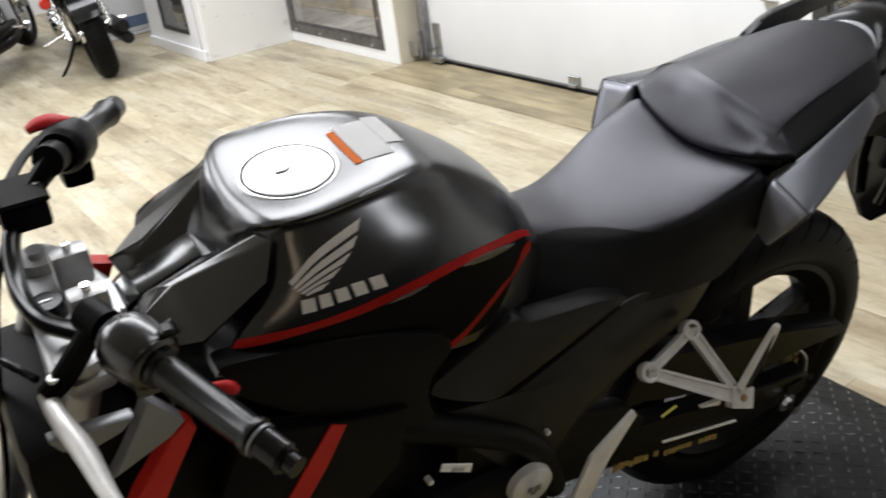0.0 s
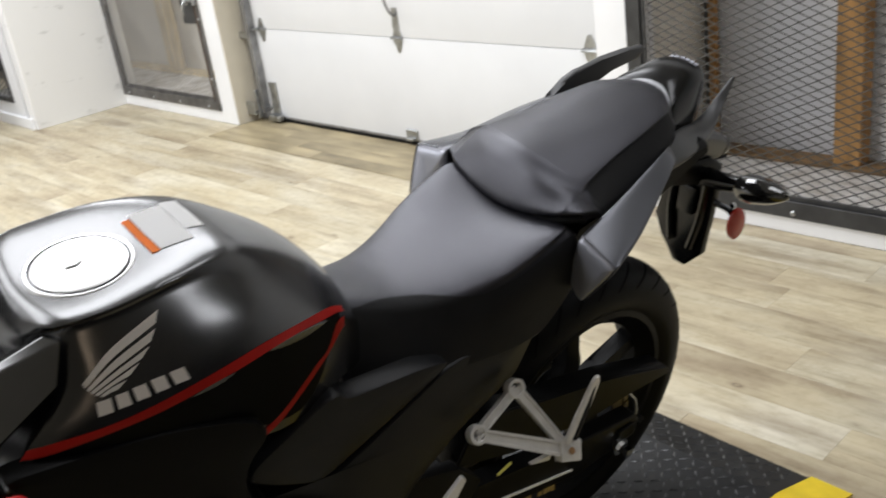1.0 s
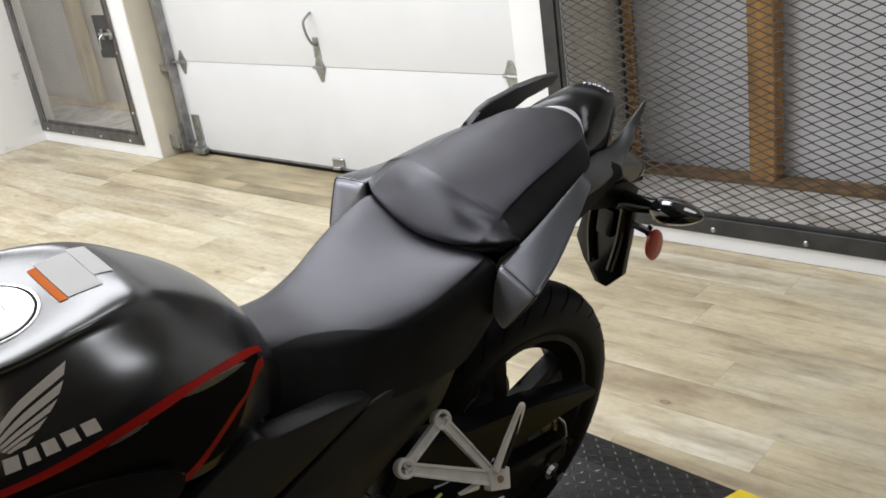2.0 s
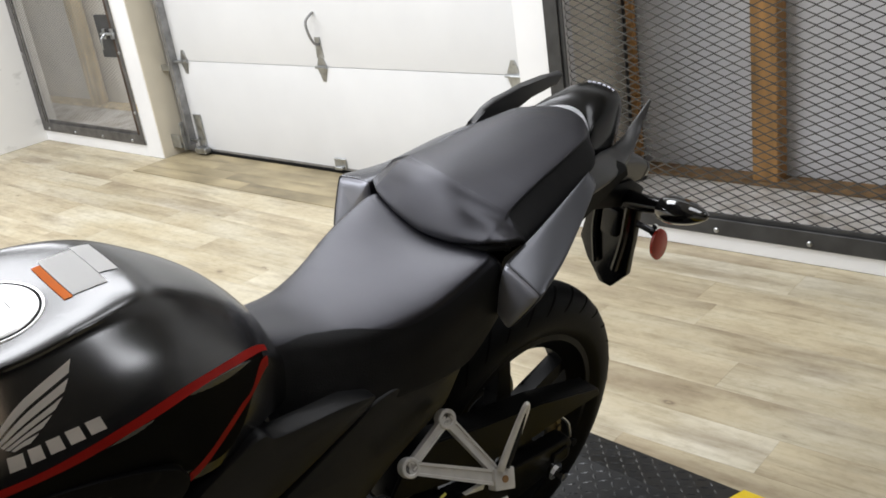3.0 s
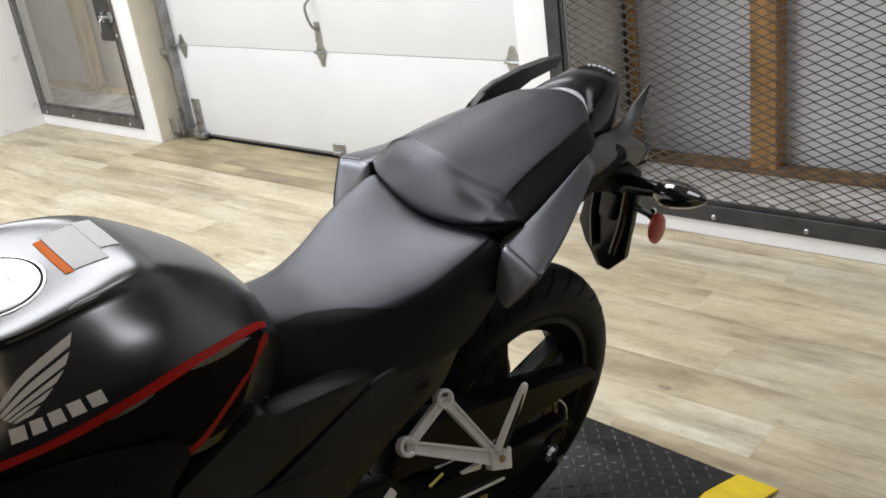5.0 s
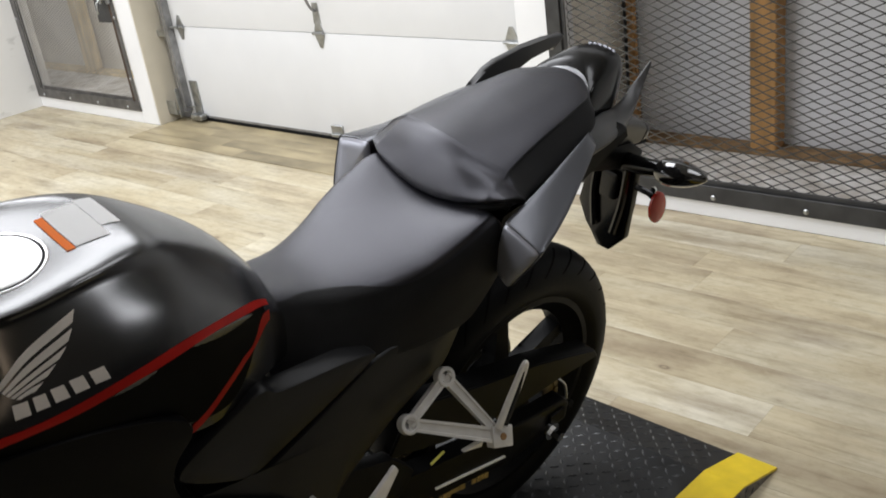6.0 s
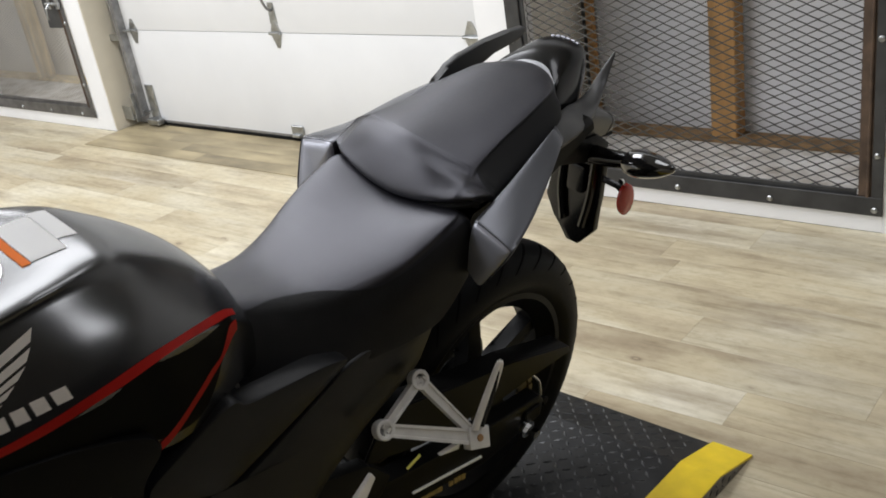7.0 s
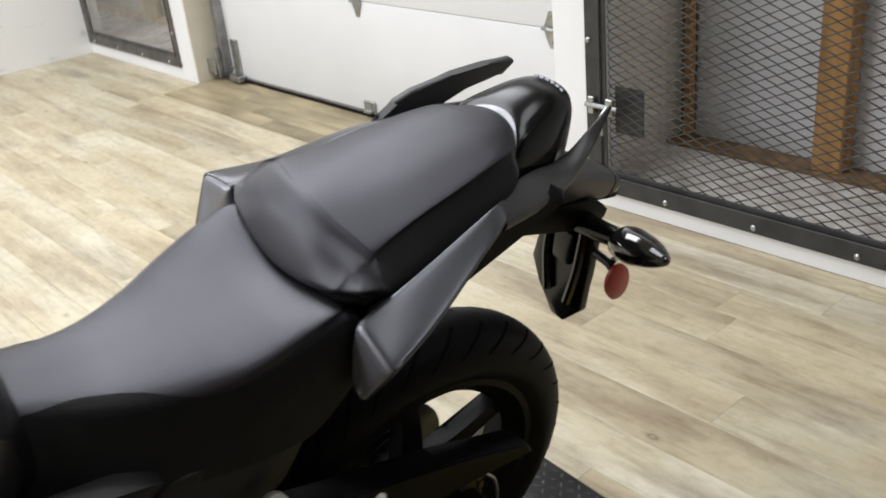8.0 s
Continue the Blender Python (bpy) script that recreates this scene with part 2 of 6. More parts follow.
M = dict(
    plank=plank_mat("oak_vinyl", "object"),
    plank_far=plank_mat("oak_vinyl_joined", "island"),
    board_old=mat("worn_brown_boards", (0.32, 0.265, 0.16), 0.5, vary=0.5, scale=9, stretch=(1, 0.3, 1), bump=0.2, bscale=90, per="object"),
    beam=mat("gold_foil_print", (0.42, 0.30, 0.10), 0.4, 0.5, vary=0.3, scale=60),
    pin=mat("brass_pin", (0.40, 0.24, 0.12), 0.4, 0.6),
    subfloor=mat("floor_underlay", (0.10, 0.08, 0.055), 0.8, vary=0.3),
    paint=mat("white_wall_paint", (0.785, 0.79, 0.795), 0.55, vary=0.05, scale=3, bump=0.15, bscale=90),
    cream=mat("cream_recess_paint", (0.82, 0.785, 0.70), 0.6, vary=0.08, scale=4),
    scuffed=mat("scuffed_white_paint", (0.80, 0.80, 0.785), 0.55, vary=0.4, scale=5, stretch=(1, 1, 2.2), dark=(0.50, 0.50, 0.48), bump=0.15, bscale=90),
    beige=mat("cream_jamb_paint", (0.62, 0.57, 0.46), 0.5, vary=0.10, scale=4, bump=0.1, bscale=60),
    dim=mat("dark_reflection_backdrop", (0.06, 0.06, 0.062), 0.8, vary=0.15, scale=3),
    ceil=mat("ceiling_paint", (0.38, 0.375, 0.365), 0.8, vary=0.05),
    door=mat("garage_door_enamel", (0.70, 0.71, 0.72), 0.42, vary=0.04, scale=2.5, bump=0.12, bscale=35),
    steel=mat("galvanised_steel", (0.42, 0.43, 0.43), 0.38, 1.0, vary=0.25, scale=30, rvary=0.1),
    track=mat("steel_track", (0.28, 0.28, 0.28), 0.45, 0.7, vary=0.3, scale=20),
    iron=mat("black_angle_iron", (0.045, 0.045, 0.045), 0.5, 0.3, vary=0.35, scale=14, bump=0.2, bscale=150),
    rust=mat("rusty_iron", (0.085, 0.055, 0.036), 0.75, 0.2, vary=0.5, scale=18, bump=0.3, bscale=120),
    mesh=mat("expanded_metal", (0.065, 0.064, 0.061), 0.45, 0.3, vary=0.4, scale=9),
    mesh_pale=mat("pale_expanded_metal", (0.42, 0.40, 0.37), 0.5, 0.2, vary=0.25, scale=9),
    iron_grey=mat("grey_angle_iron", (0.11, 0.105, 0.10), 0.5, 0.3, vary=0.4, scale=14, bump=0.2, bscale=150),
    stud=mat("old_pine_stud", (0.42, 0.225, 0.075), 0.7, vary=0.4, scale=6, stretch=(4, 4, 0.5), bump=0.3, bscale=60),
    stud_dirty=mat("dirty_pine_plate", (0.24, 0.145, 0.065), 0.8, vary=0.6, scale=14, bump=0.3, bscale=60),
    panel=mat("grey_plastic_sheet", (0.66, 0.665, 0.69), 0.3, vary=0.12, scale=2),
    ledge=mat("dusty_white_ledge", (0.80, 0.79, 0.77), 0.7, vary=0.2, scale=12, dark=(0.50, 0.46, 0.40)),
    seal=mat("rubber_and_gap_black", (0.006, 0.006, 0.006), 0.7, spec=0.1),
    plate=mat("black_tread_plate", (0.022, 0.0225, 0.023), 0.40, 0.35, vary=0.4, scale=12, bump=0.2, bscale=220, rvary=0.12),
    side_plate=mat("worn_side_plate", (0.16, 0.15, 0.135), 0.5, 0.3, vary=0.5, scale=40, bump=0.2, bscale=200),
    lug=mat("worn_tread_lug", (0.055, 0.056, 0.058), 0.32, 0.4, vary=0.5, scale=25),
    yellow=mat("yellow_safety_paint", (0.80, 0.58, 0.02), 0.42, vary=0.22, scale=11, bump=0.2, bscale=90),
    tank=mat("matte_black_tank_paint", (0.004, 0.004, 0.0044), 0.225, 0.0, bump=0.03, bscale=900, spec=0.85),
    satin=mat("satin_black_wing_paint", (0.004, 0.004, 0.004), 0.20, spec=0.95),
    black=mat("black_gloss_plastic", (0.0035, 0.0035, 0.0035), 0.2, spec=0.28, vary=0.1, rvary=0.05),
    matte=mat("black_moulded_plastic", (0.0030, 0.0030, 0.0030), 0.38, spec=0.07, vary=0.15, scale=20, bump=0.25, bscale=700),
    greypl=mat("charcoal_metallic_plastic", (0.008, 0.0082, 0.009), 0.36, 0.0, spec=0.2, bump=0.05, bscale=900, rvary=0.04),
    vinyl=mat("black_seat_vinyl", (0.014, 0.014, 0.017), 0.31, vary=0.12, scale=25, bump=0.35, bscale=900, spec=0.48),
    cowl=mat("graphite_metallic_cowl", (0.078, 0.080, 0.089), 0.31, 0.6, spec=0.5, bump=0.04, bscale=900, rvary=0.04),
    vinyl_side=mat("black_seat_side_vinyl", (0.017, 0.017, 0.018), 0.5, vary=0.2, scale=25, bump=0.6, bscale=600, spec=0.3),
    rail=mat("charcoal_rail_plastic", (0.034, 0.034, 0.034), 0.42, 0.0, spec=0.45, bump=0.08, bscale=700, rvary=0.04),
    bright=mat("bright_silver_trim", (0.60, 0.61, 0.63), 0.30, 0.25),
    trim=mat("silver_trim_and_end_sheen", (0.24, 0.245, 0.275), 0.32, 0.5),
    red=mat("red_stripe_film", (0.52, 0.020, 0.014), 0.34, spec=0.2, vary=0.12, scale=20),
    redlens=mat("red_reflector", (0.36, 0.016, 0.008), 0.25, coat=0.2, bump=0.5, bscale=420),
    silver=mat("cast_aluminium", (0.72, 0.71, 0.69), 0.38, 0.3, vary=0.12, scale=40, bump=0.15, bscale=300),
    chrome=mat("polished_chrome", (0.75, 0.75, 0.75), 0.12, 1.0, rvary=0.05),
    cap=mat("brushed_cap_aluminium", (0.72, 0.72, 0.72), 0.32, 0.8, rvary=0.04, scale=60),
    decal=mat("silver_decal", (0.86, 0.81, 0.75), 0.4, 0.0),
    label=mat("white_label_film", (0.86, 0.855, 0.84), 0.5, spec=0.3),
    ink=mat("label_ink", (0.42, 0.42, 0.42), 0.6),
    orange=mat("orange_label_band", (0.90, 0.22, 0.015), 0.55, spec=0.15),
    rubber=mat("tyre_rubber", (0.004, 0.004, 0.004), 0.5, spec=0.08, vary=0.25, scale=14, bump=0.35, bscale=260),
    groove=mat("tyre_groove", (0.002, 0.002, 0.002), 0.9, spec=0.05),
    grip=mat("grip_rubber", (0.005, 0.005, 0.005), 0.26, spec=0.3, vary=0.2, bump=0.04, bscale=700),
    rim=mat("black_cast_rim", (0.004, 0.004, 0.004), 0.42, 0.0, spec=0.08, rvary=0.05),
    engine=mat("black_engine_casting", (0.003, 0.003, 0.003), 0.5, 0.0, spec=0.1, bump=0.3, bscale=180),
    whitepl=mat("pearl_white_plastic", (0.62, 0.63, 0.65), 0.3),
    pearl=mat("silver_grey_plastic", (0.20, 0.205, 0.215), 0.3, 0.2),
    alloy=mat("grey_clamp_alloy", (0.42, 0.42, 0.42), 0.42, 0.7, vary=0.15, scale=40, bump=0.15, bscale=300),
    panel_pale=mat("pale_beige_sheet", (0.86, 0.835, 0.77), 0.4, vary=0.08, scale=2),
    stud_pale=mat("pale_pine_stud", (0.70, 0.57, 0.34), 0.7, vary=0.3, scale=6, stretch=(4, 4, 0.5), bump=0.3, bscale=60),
    chain=mat("oily_chain", (0.16, 0.13, 0.075), 0.45, 0.8, vary=0.5, scale=60),
    lens=mat("smoked_lens", (0.010, 0.010, 0.010), 0.08, coat=1.0),
    killred=mat("red_switch_plastic", (0.42, 0.010, 0.012), 0.5, spec=0.25),
    blue=mat("blue_bin_plastic", (0.10, 0.15, 0.24), 0.45, vary=0.2),
    yel_tag=mat("yellow_tag", (0.75, 0.70, 0.15), 0.5),
)
for node in M["scuffed"].node_tree.nodes:
    if node.type == "MAP_RANGE":
        node.inputs[1].default_value, node.inputs[2].default_value = 0.24, 0.36
    if node.type == "MIX":
        node.inputs[7].default_value = (0.80, 0.80, 0.785, 1)
M["vinyl"].node_tree.nodes["Principled BSDF"].inputs["Specular Tint"].default_value = (0.90, 0.90, 1.0, 1)
M["plank_far"].node_tree.nodes["Principled BSDF"].inputs["Roughness"].default_value = 0.42


# ---------------------------------------------------------------- mesh helpers
def finish(name, bm, material, parent=None, label="", smooth=True, angle=35.0):
    bmesh.ops.recalc_face_normals(bm, faces=bm.faces[:])
    me = bpy.data.meshes.new(name)
    bm.to_mesh(me)
    bm.free()
    me.materials.append(material)
    if smooth:
        for p in me.polygons:
            p.use_smooth = True
        me.set_sharp_from_angle(angle=radians(angle))
    ob = new(name, me)
    if parent is not None:
        ob.parent = parent
    if label:
        ob["label"] = label
    return ob


def part(name, bm, material, parent, label="", smooth=True, angle=35.0):
    return finish(name, bm, material, parent, label, smooth, angle)


def thing(name, m, label, category, group="", kind=""):
    ob = new(name)
    ob.matrix_world = m
    ob.empty_display_size = 0.05
    return tagged(ob, label, category, group, kind)


def bm_box(lo, hi, bevel=0.0, seg=1):
    bm = bmesh.new()
    c = [(a + b) / 2 for a, b in zip(lo, hi)]
    s = [abs(b - a) for a, b in zip(lo, hi)]
    bmesh.ops.create_cube(bm, size=1.0, matrix=Matrix.LocRotScale(c, None, s))
    if bevel:
        bmesh.ops.bevel(bm, geom=bm.edges[:], offset=min(bevel, 0.45 * min(s)), segments=seg, affect="EDGES", profile=0.6)
    return bm


def join_bm(*bms):
    out = bmesh.new()
    for b in bms:
        me = bpy.data.meshes.new("tmp")
        b.to_mesh(me)
        out.from_mesh(me)
        bpy.data.meshes.remove(me)
        b.free()
    return out


def move_bm(bm, m):
    bmesh.ops.transform(bm, matrix=m, verts=bm.verts[:])
    return bm


def bm_prism(pts, axis, lo, hi, bevel=0.0, seg=1):
    """An outline of 2D points pushed through from lo to hi along the axis 0, 1 or 2."""
    def place(p, h):
        q = list(p)
        q.insert(axis, h)
        return q
    bm = bmesh.new()
    a = [bm.verts.new(place(p, lo)) for p in pts]
    b = [bm.verts.new(place(p, hi)) for p in pts]
    n = len(pts)
    bm.faces.new(a)
    bm.faces.new(b[::-1])
    for k in range(n):
        bm.faces.new((a[k], b[k], b[(k + 1) % n], a[(k + 1) % n]))
    if bevel:
        bmesh.ops.bevel(bm, geom=bm.edges[:], offset=bevel, segments=seg, affect="EDGES", profile=0.6)
    return bm


def smooth_path(pts, n):
    """Catmull-Rom through the points, n samples in all; points may have any dimension."""
    P = np.array(pts, float)
    P = np.vstack([2 * P[0] - P[1], P, 2 * P[-1] - P[-2]])
    out = []
    for u in np.linspace(0, len(pts) - 1, n):
        k = min(int(u), len(pts) - 2)
        t = u - k
        a, b, c, d = P[k:k + 4]
        out.append(0.5 * (2 * b + (c - a) * t + (2 * a - 5 * b + 4 * c - d) * t * t + (3 * b - a - 3 * c + d) * t ** 3))
    return np.array(out)


def bm_tube(pts, radius, n=10, samples=0, closed=False, flat=1.0):
    """A round bar along a path. radius: a number or one for each point."""
    r = list(radius) if hasattr(radius, "__len__") else [radius] * len(pts)
    data = np.c_[np.array(pts, float), np.array(r)]
    if samples:
        data = smooth_path(data, samples)
    P, R = data[:, :3], data[:, 3]
    bm = bmesh.new()
    rings = []
    side = None
    for k in range(len(P)):
        d = P[min(k + 1, len(P) - 1)] - P[max(k - 1, 0)]
        if closed:
            d = P[(k + 1) % len(P)] - P[k - 1]
        d = d / (np.linalg.norm(d) + 1e-9)
        if side is None:
            side = np.cross(d, (0, 0, 1) if abs(d[2]) < 0.9 else (1, 0, 0))
        side = side - d * (side @ d)
        side = side / np.linalg.norm(side)
        up = np.cross(side, d)
        rings.append([bm.verts.new(P[k] + R[k] * (math.cos(a) * side + flat * math.sin(a) * up)) for a in np.linspace(0, 2 * math.pi, n, endpoint=False)])
    m = len(rings)
    for k in range(m if closed else m - 1):
        a, b = rings[k], rings[(k + 1) % m]
        for j in range(n):
            bm.faces.new((a[j], a[(j + 1) % n], b[(j + 1) % n], b[j]))
    if not closed:
        bm.faces.new(rings[0][::-1])
        bm.faces.new(rings[-1])
    return bm


def bm_lathe(profile, n=48, axis="y", centre=(0, 0, 0)):
    """Turns (radius, along) points round an axis; closed where the profile is closed on itself."""
    bm = bmesh.new()
    rings = []
    for a in np.linspace(0, 2 * math.pi, n, endpoint=False):
        c, s = math.cos(a), math.sin(a)
        ring = []
        for r, h in profile:
            p = {"y": (r * c, h, r * s), "z": (r * c, r * s, h), "x": (h, r * c, r * s)}[axis]
            ring.append(bm.verts.new(Vector(p) + Vector(centre)))
        rings.append(ring)
    for k in range(n):
        a, b = rings[k], rings[(k + 1) % n]
        for j in range(len(profile) - 1):
            bm.faces.new((a[j], a[j + 1], b[j + 1], b[j]))
    bmesh.ops.remove_doubles(bm, verts=bm.verts[:], dist=1e-6)
    return bm


class Skin:
    """A smooth shell through cross-sections (x, half outline of (y, z) from the ridge down); the left side has negative y."""

    def __init__(self, sections=(), rows=()):
        rows = list(rows)
        for x, half in sections:
            half = [p if len(p) == 3 else (x, *p) for p in half]
            rows.append([(a, -y, z) for a, y, z in half[::-1]] + [(a, y, z) for a, y, z in half[1:]])
        self.rows = np.array(rows, float)
        self.nu, self.nv = self.rows.shape[:2]

    def grid(self, nu, nv):
        cols = np.array([smooth_path(self.rows[:, j], nu) for j in range(self.nv)])
        return np.array([smooth_path(cols[:, i], nv) for i in range(nu)])

    def at(self, u, v):
        """A point; u: section number, v: outline number, both may lie between."""
        k = min(max(int(u) - 1, 0), max(self.nu - 4, 0))
        R = self.rows

        def cr(P, t):
            n = len(P)
            t = min(max(t, 0), n - 1)
            i = min(int(t), n - 2)
            f = t - i
            b, c = P[i], P[i + 1]
            a = P[i - 1] if i > 0 else 2 * b - c
            d = P[i + 2] if i + 2 < n else 2 * c - b
            return 0.5 * (2 * b + (c - a) * f + (2 * a - 5 * b + 4 * c - d) * f * f + (3 * b - a - 3 * c + d) * f ** 3)
        return cr([cr(R[i], v) for i in range(self.nu)], u)

    def normal(self, u, v):
        e = 0.02
        n = np.cross(self.at(u + e, v) - self.at(u - e, v), self.at(u, v + e) - self.at(u, v - e))
        n = n / (np.linalg.norm(n) + 1e-12)
        mid = self.rows.mean((0, 1))
        return n if n @ (self.at(u, v) - mid) > 0 else -n

    def solid(self, nu=40, nv=48, close=True):
        g = self.grid(nu, nv)
        bm = bmesh.new()
        V = [[bm.verts.new(p) for p in row] for row in g]
        for i in range(nu - 1):
            for j in range(nv - 1):
                bm.faces.new((V[i][j], V[i][j + 1], V[i + 1][j + 1], V[i + 1][j]))
            if close:
                bm.faces.new((V[i][nv - 1], V[i][0], V[i + 1][0], V[i + 1][nv - 1]))
        if close:
            bm.faces.new(V[0])
            bm.faces.new(V[-1][::-1])
        return bm

    def ribbon(self, line, lift=0.0012, n=30, m=2):
        """A raised strip on the shell; line: (u, v0, v1) rows, smoothed; m quads across."""
        L = smooth_path(line, n)
        bm = bmesh.new()
        top = []
        for u, v0, v1 in L:
            for k in range(m + 1):
                v = v0 + (v1 - v0) * k / m
                top.append(bm.verts.new(self.at(u, v) + lift * self.normal(u, v)))
        for k in range(len(L) - 1):
            for j in range(m):
                a = (m + 1) * k + j
                bm.faces.new((top[a], top[a + 1], top[a + m + 2], top[a + m + 1]))
        bmesh.ops.solidify(bm, geom=bm.faces[:], thickness=lift * 1.5)
        return bm


def bm_panel(outline, y_edge, y_face, bulge):
    """A moulded panel in the x-z plane: rounded outline, a rolled rim and a gently domed face."""
    P = [np.array(p, float) for p in outline]
    for _ in range(2):
        P = [q for a, b in zip(P, P[1:] + P[:1]) for q in (0.8 * a + 0.2 * b, 0.2 * a + 0.8 * b)]
    c = sum(P) / len(P)
    size = max(np.linalg.norm(p - c) for p in P)
    bm = bmesh.new()
    rings = []
    for inset, y in ((0.0, y_edge), (0.0, y_face - math.copysign(0.004, y_face)), (0.0022, y_face - math.copysign(0.0009, y_face)), (0.006, y_face), (0.3, None), (0.6, None), (0.85, None)):
        row = []
        for p in P:
            d = p - c
            f = inset if y is None else inset / max(np.linalg.norm(d), 0.01)
            yy = y if y is not None else y_face + math.copysign(bulge * (1 - (1 - inset) ** 2), y_face)
            q = c + d * (1 - f)
            row.append(bm.verts.new((q[0], yy, q[1])))
        rings.append(row)
    n = len(P)
    for a, b in zip(rings[:-1], rings[1:]):
        for j in range(n):
            bm.faces.new((a[j], a[(j + 1) % n], b[(j + 1) % n], b[j]))
    top = bm.verts.new((c[0], y_face + math.copysign(bulge, y_face), c[1]))
    for j in range(n):
        bm.faces.new((rings[-1][j], rings[-1][(j + 1) % n], top))
    bm.faces.new(rings[0])
    return bm


# ---------------------------------------------------------------- the room
X0, X1, Y0, Y1, TOP = ROOM["x0"], ROOM["x1"], ROOM["y0"], ROOM["y1"], ROOM["top"]
DOOR_Y0, DOOR_Y1, DOOR_X = 2.58, 5.31, 3.765
CAGE_R = (1.09, 2.43)
CAGE_L = (5.465, 6.745)
CAGE_Z = (0.061, 2.15)


def setting(name, bm, material, label, smooth=False):
    return tagged(finish(name, bm, material, smooth=smooth), label, kind="structure")


# wall with the garage door and the two caged openings, built of butted blocks
T = 0.10
setting("wall_east_south", bm_box((X1, Y0, 0), (X1 + T, CAGE_R[0], TOP)), M["paint"], "white painted wall beside a wire cage door")
setting("wall_east_sill_south", bm_box((X1, CAGE_R[0], 0), (X1 + T, CAGE_R[1], CAGE_Z[0]), 0.002), M["paint"], "low white sill under a wire cage door")
setting("wall_east_head_south", bm_box((X1, CAGE_R[0], CAGE_Z[1]), (X1 + T, CAGE_R[1], TOP)), M["paint"], "white wall over a wire cage door")
setting("wall_east_pier_south", bm_box((X1, CAGE_R[1], 0), (DOOR_X, DOOR_Y0, TOP), 0.003), M["paint"], "narrow white pier beside the garage door")
setting("wall_east_head", bm_box((X1, DOOR_Y0, 2.25), (X1 + T, DOOR_Y1, TOP)), M["paint"], "white wall over the garage door")
setting("wall_east_pier_north", bm_box((X1, DOOR_Y1, 0), (DOOR_X, CAGE_L[0], TOP), 0.003), M["paint"], "white pier beside the garage door")
setting("jamb_north", bm_box((X1 + 0.004, DOOR_Y1 - 0.008, 0), (DOOR_X, DOOR_Y1 - 0.0005, 2.25)), M["beige"], "cream painted return of the garage door opening")
setting("wall_east_sill_north", bm_box((X1, CAGE_L[0], 0), (X1 + T, CAGE_L[1], 0.075), 0.002), M["paint"], "low white sill under a wire cage door")
setting("wall_east_head_north", bm_box((X1, CAGE_L[0], CAGE_Z[1]), (X1 + T, CAGE_L[1], TOP)), M["paint"], "white wall over a wire cage door")
setting("wall_north_return", bm_box((2.945, CAGE_L[1], 0), (3.70, CAGE_L[1] + 0.10, TOP), 0.003), M["scuffed"], "scuffed white painted partition wall")
# partition face with a low caged opening
bz0, bz1, by0, by1 = 0.16, 0.62, 7.03, 7.56
setting("partition_low", bm_box((2.945, 6.8805, 0), (3.045, 7.90, bz0)), M["paint"], "white partition under a small caged opening")
setting("partition_near", bm_box((2.945, 6.8805, bz0), (3.045, by0, TOP)), M["paint"], "white partition beside a small caged opening")
setting("partition_far", bm_box((2.945, by1, bz0), (3.045, 7.90, TOP)), M["paint"], "white partition beside a small caged opening")
setting("partition_over", bm_box((2.945, by0, bz1), (3.045, by1, TOP)), M["paint"], "white partition over a small caged opening")
setting("partition_back", bm_box((3.25, 6.8805, 0), (3.30, 7.90, TOP)), M["panel"], "grey sheet behind the small caged opening")
setting("baseboard", bm_box((2.925, 6.78, 0), (2.9445, 7.90, 0.075), 0.003), M["paint"], "white painted plinth along the partition")
# the closing walls and ceiling
setting("wall_west", bm_box((X0 - T, Y0, 0), (X0, Y1, TOP)), M["paint"], "plain white painted wall")
# out of view; made dark so that the tank's flank reflects little light
setting("wall_south", bm_box((X0 - T, Y0 - T, 0), (5.0, Y0, TOP)), M["dim"], "unseen closing wall, darkened for the motorcycle's reflections")
setting("wall_north", bm_box((X0 - T, Y1, 0), (5.0, Y1 + T, TOP)), M["paint"], "plain white painted wall")
setting("wall_far_east", bm_box((4.9, Y0, 0), (5.0, Y1, TOP)), M["paint"], "plain white outer wall behind the cages")
setting("ceiling", bm_box((X0 - T, Y0 - T, TOP), (5.0, Y1 + T, TOP + 0.1)), M["ceil"], "plain off-white ceiling")

# ceiling fixtures round the strip lights
def ceiling_light(x, y, sx, sy):
    th = thing("ceiling_light", pose(x, y, 2.81), "white ceiling strip light, lit", "ceiling light", "ceiling strip lights")
    part("housing", bm_box((-sx / 2 - 0.03, -sy / 2 - 0.03, 0.0), (sx / 2 + 0.03, sy / 2 + 0.03, 0.09), 0.01), M["paint"], th)
    for s in (-1, 1):
        part("end_cap", bm_box((s * (sx / 2 + 0.042) - 0.011, -sy / 2 - 0.03, -0.03), (s * (sx / 2 + 0.042) + 0.011, sy / 2 + 0.03, 0.09), 0.004), M["paint"], th)
    return th


for lx, ly, sx, sy, power, tone in LAMPS:
    ceiling_light(lx, ly, sx, sy)

# ---- garage door
door = tagged(new("door_1"), "closed white sectional garage door with steel hinges", kind="structure")
SECT = 0.535
for k in range(4):
    z0 = 0.018 + k * SECT
    bm = bm_box((DOOR_X, 2.60, z0 + 0.0012), (DOOR_X + 0.045, 5.20, z0 + SECT - 0.0012), 0.003, 2)
    part("section", bm, M["door"], door)
part("bottom_seal", bm_box((DOOR_X - 0.006, 2.60, 0.0), (DOOR_X + 0.04, 5.20, 0.022), 0.006), M["seal"], door, "black rubber bottom seal")
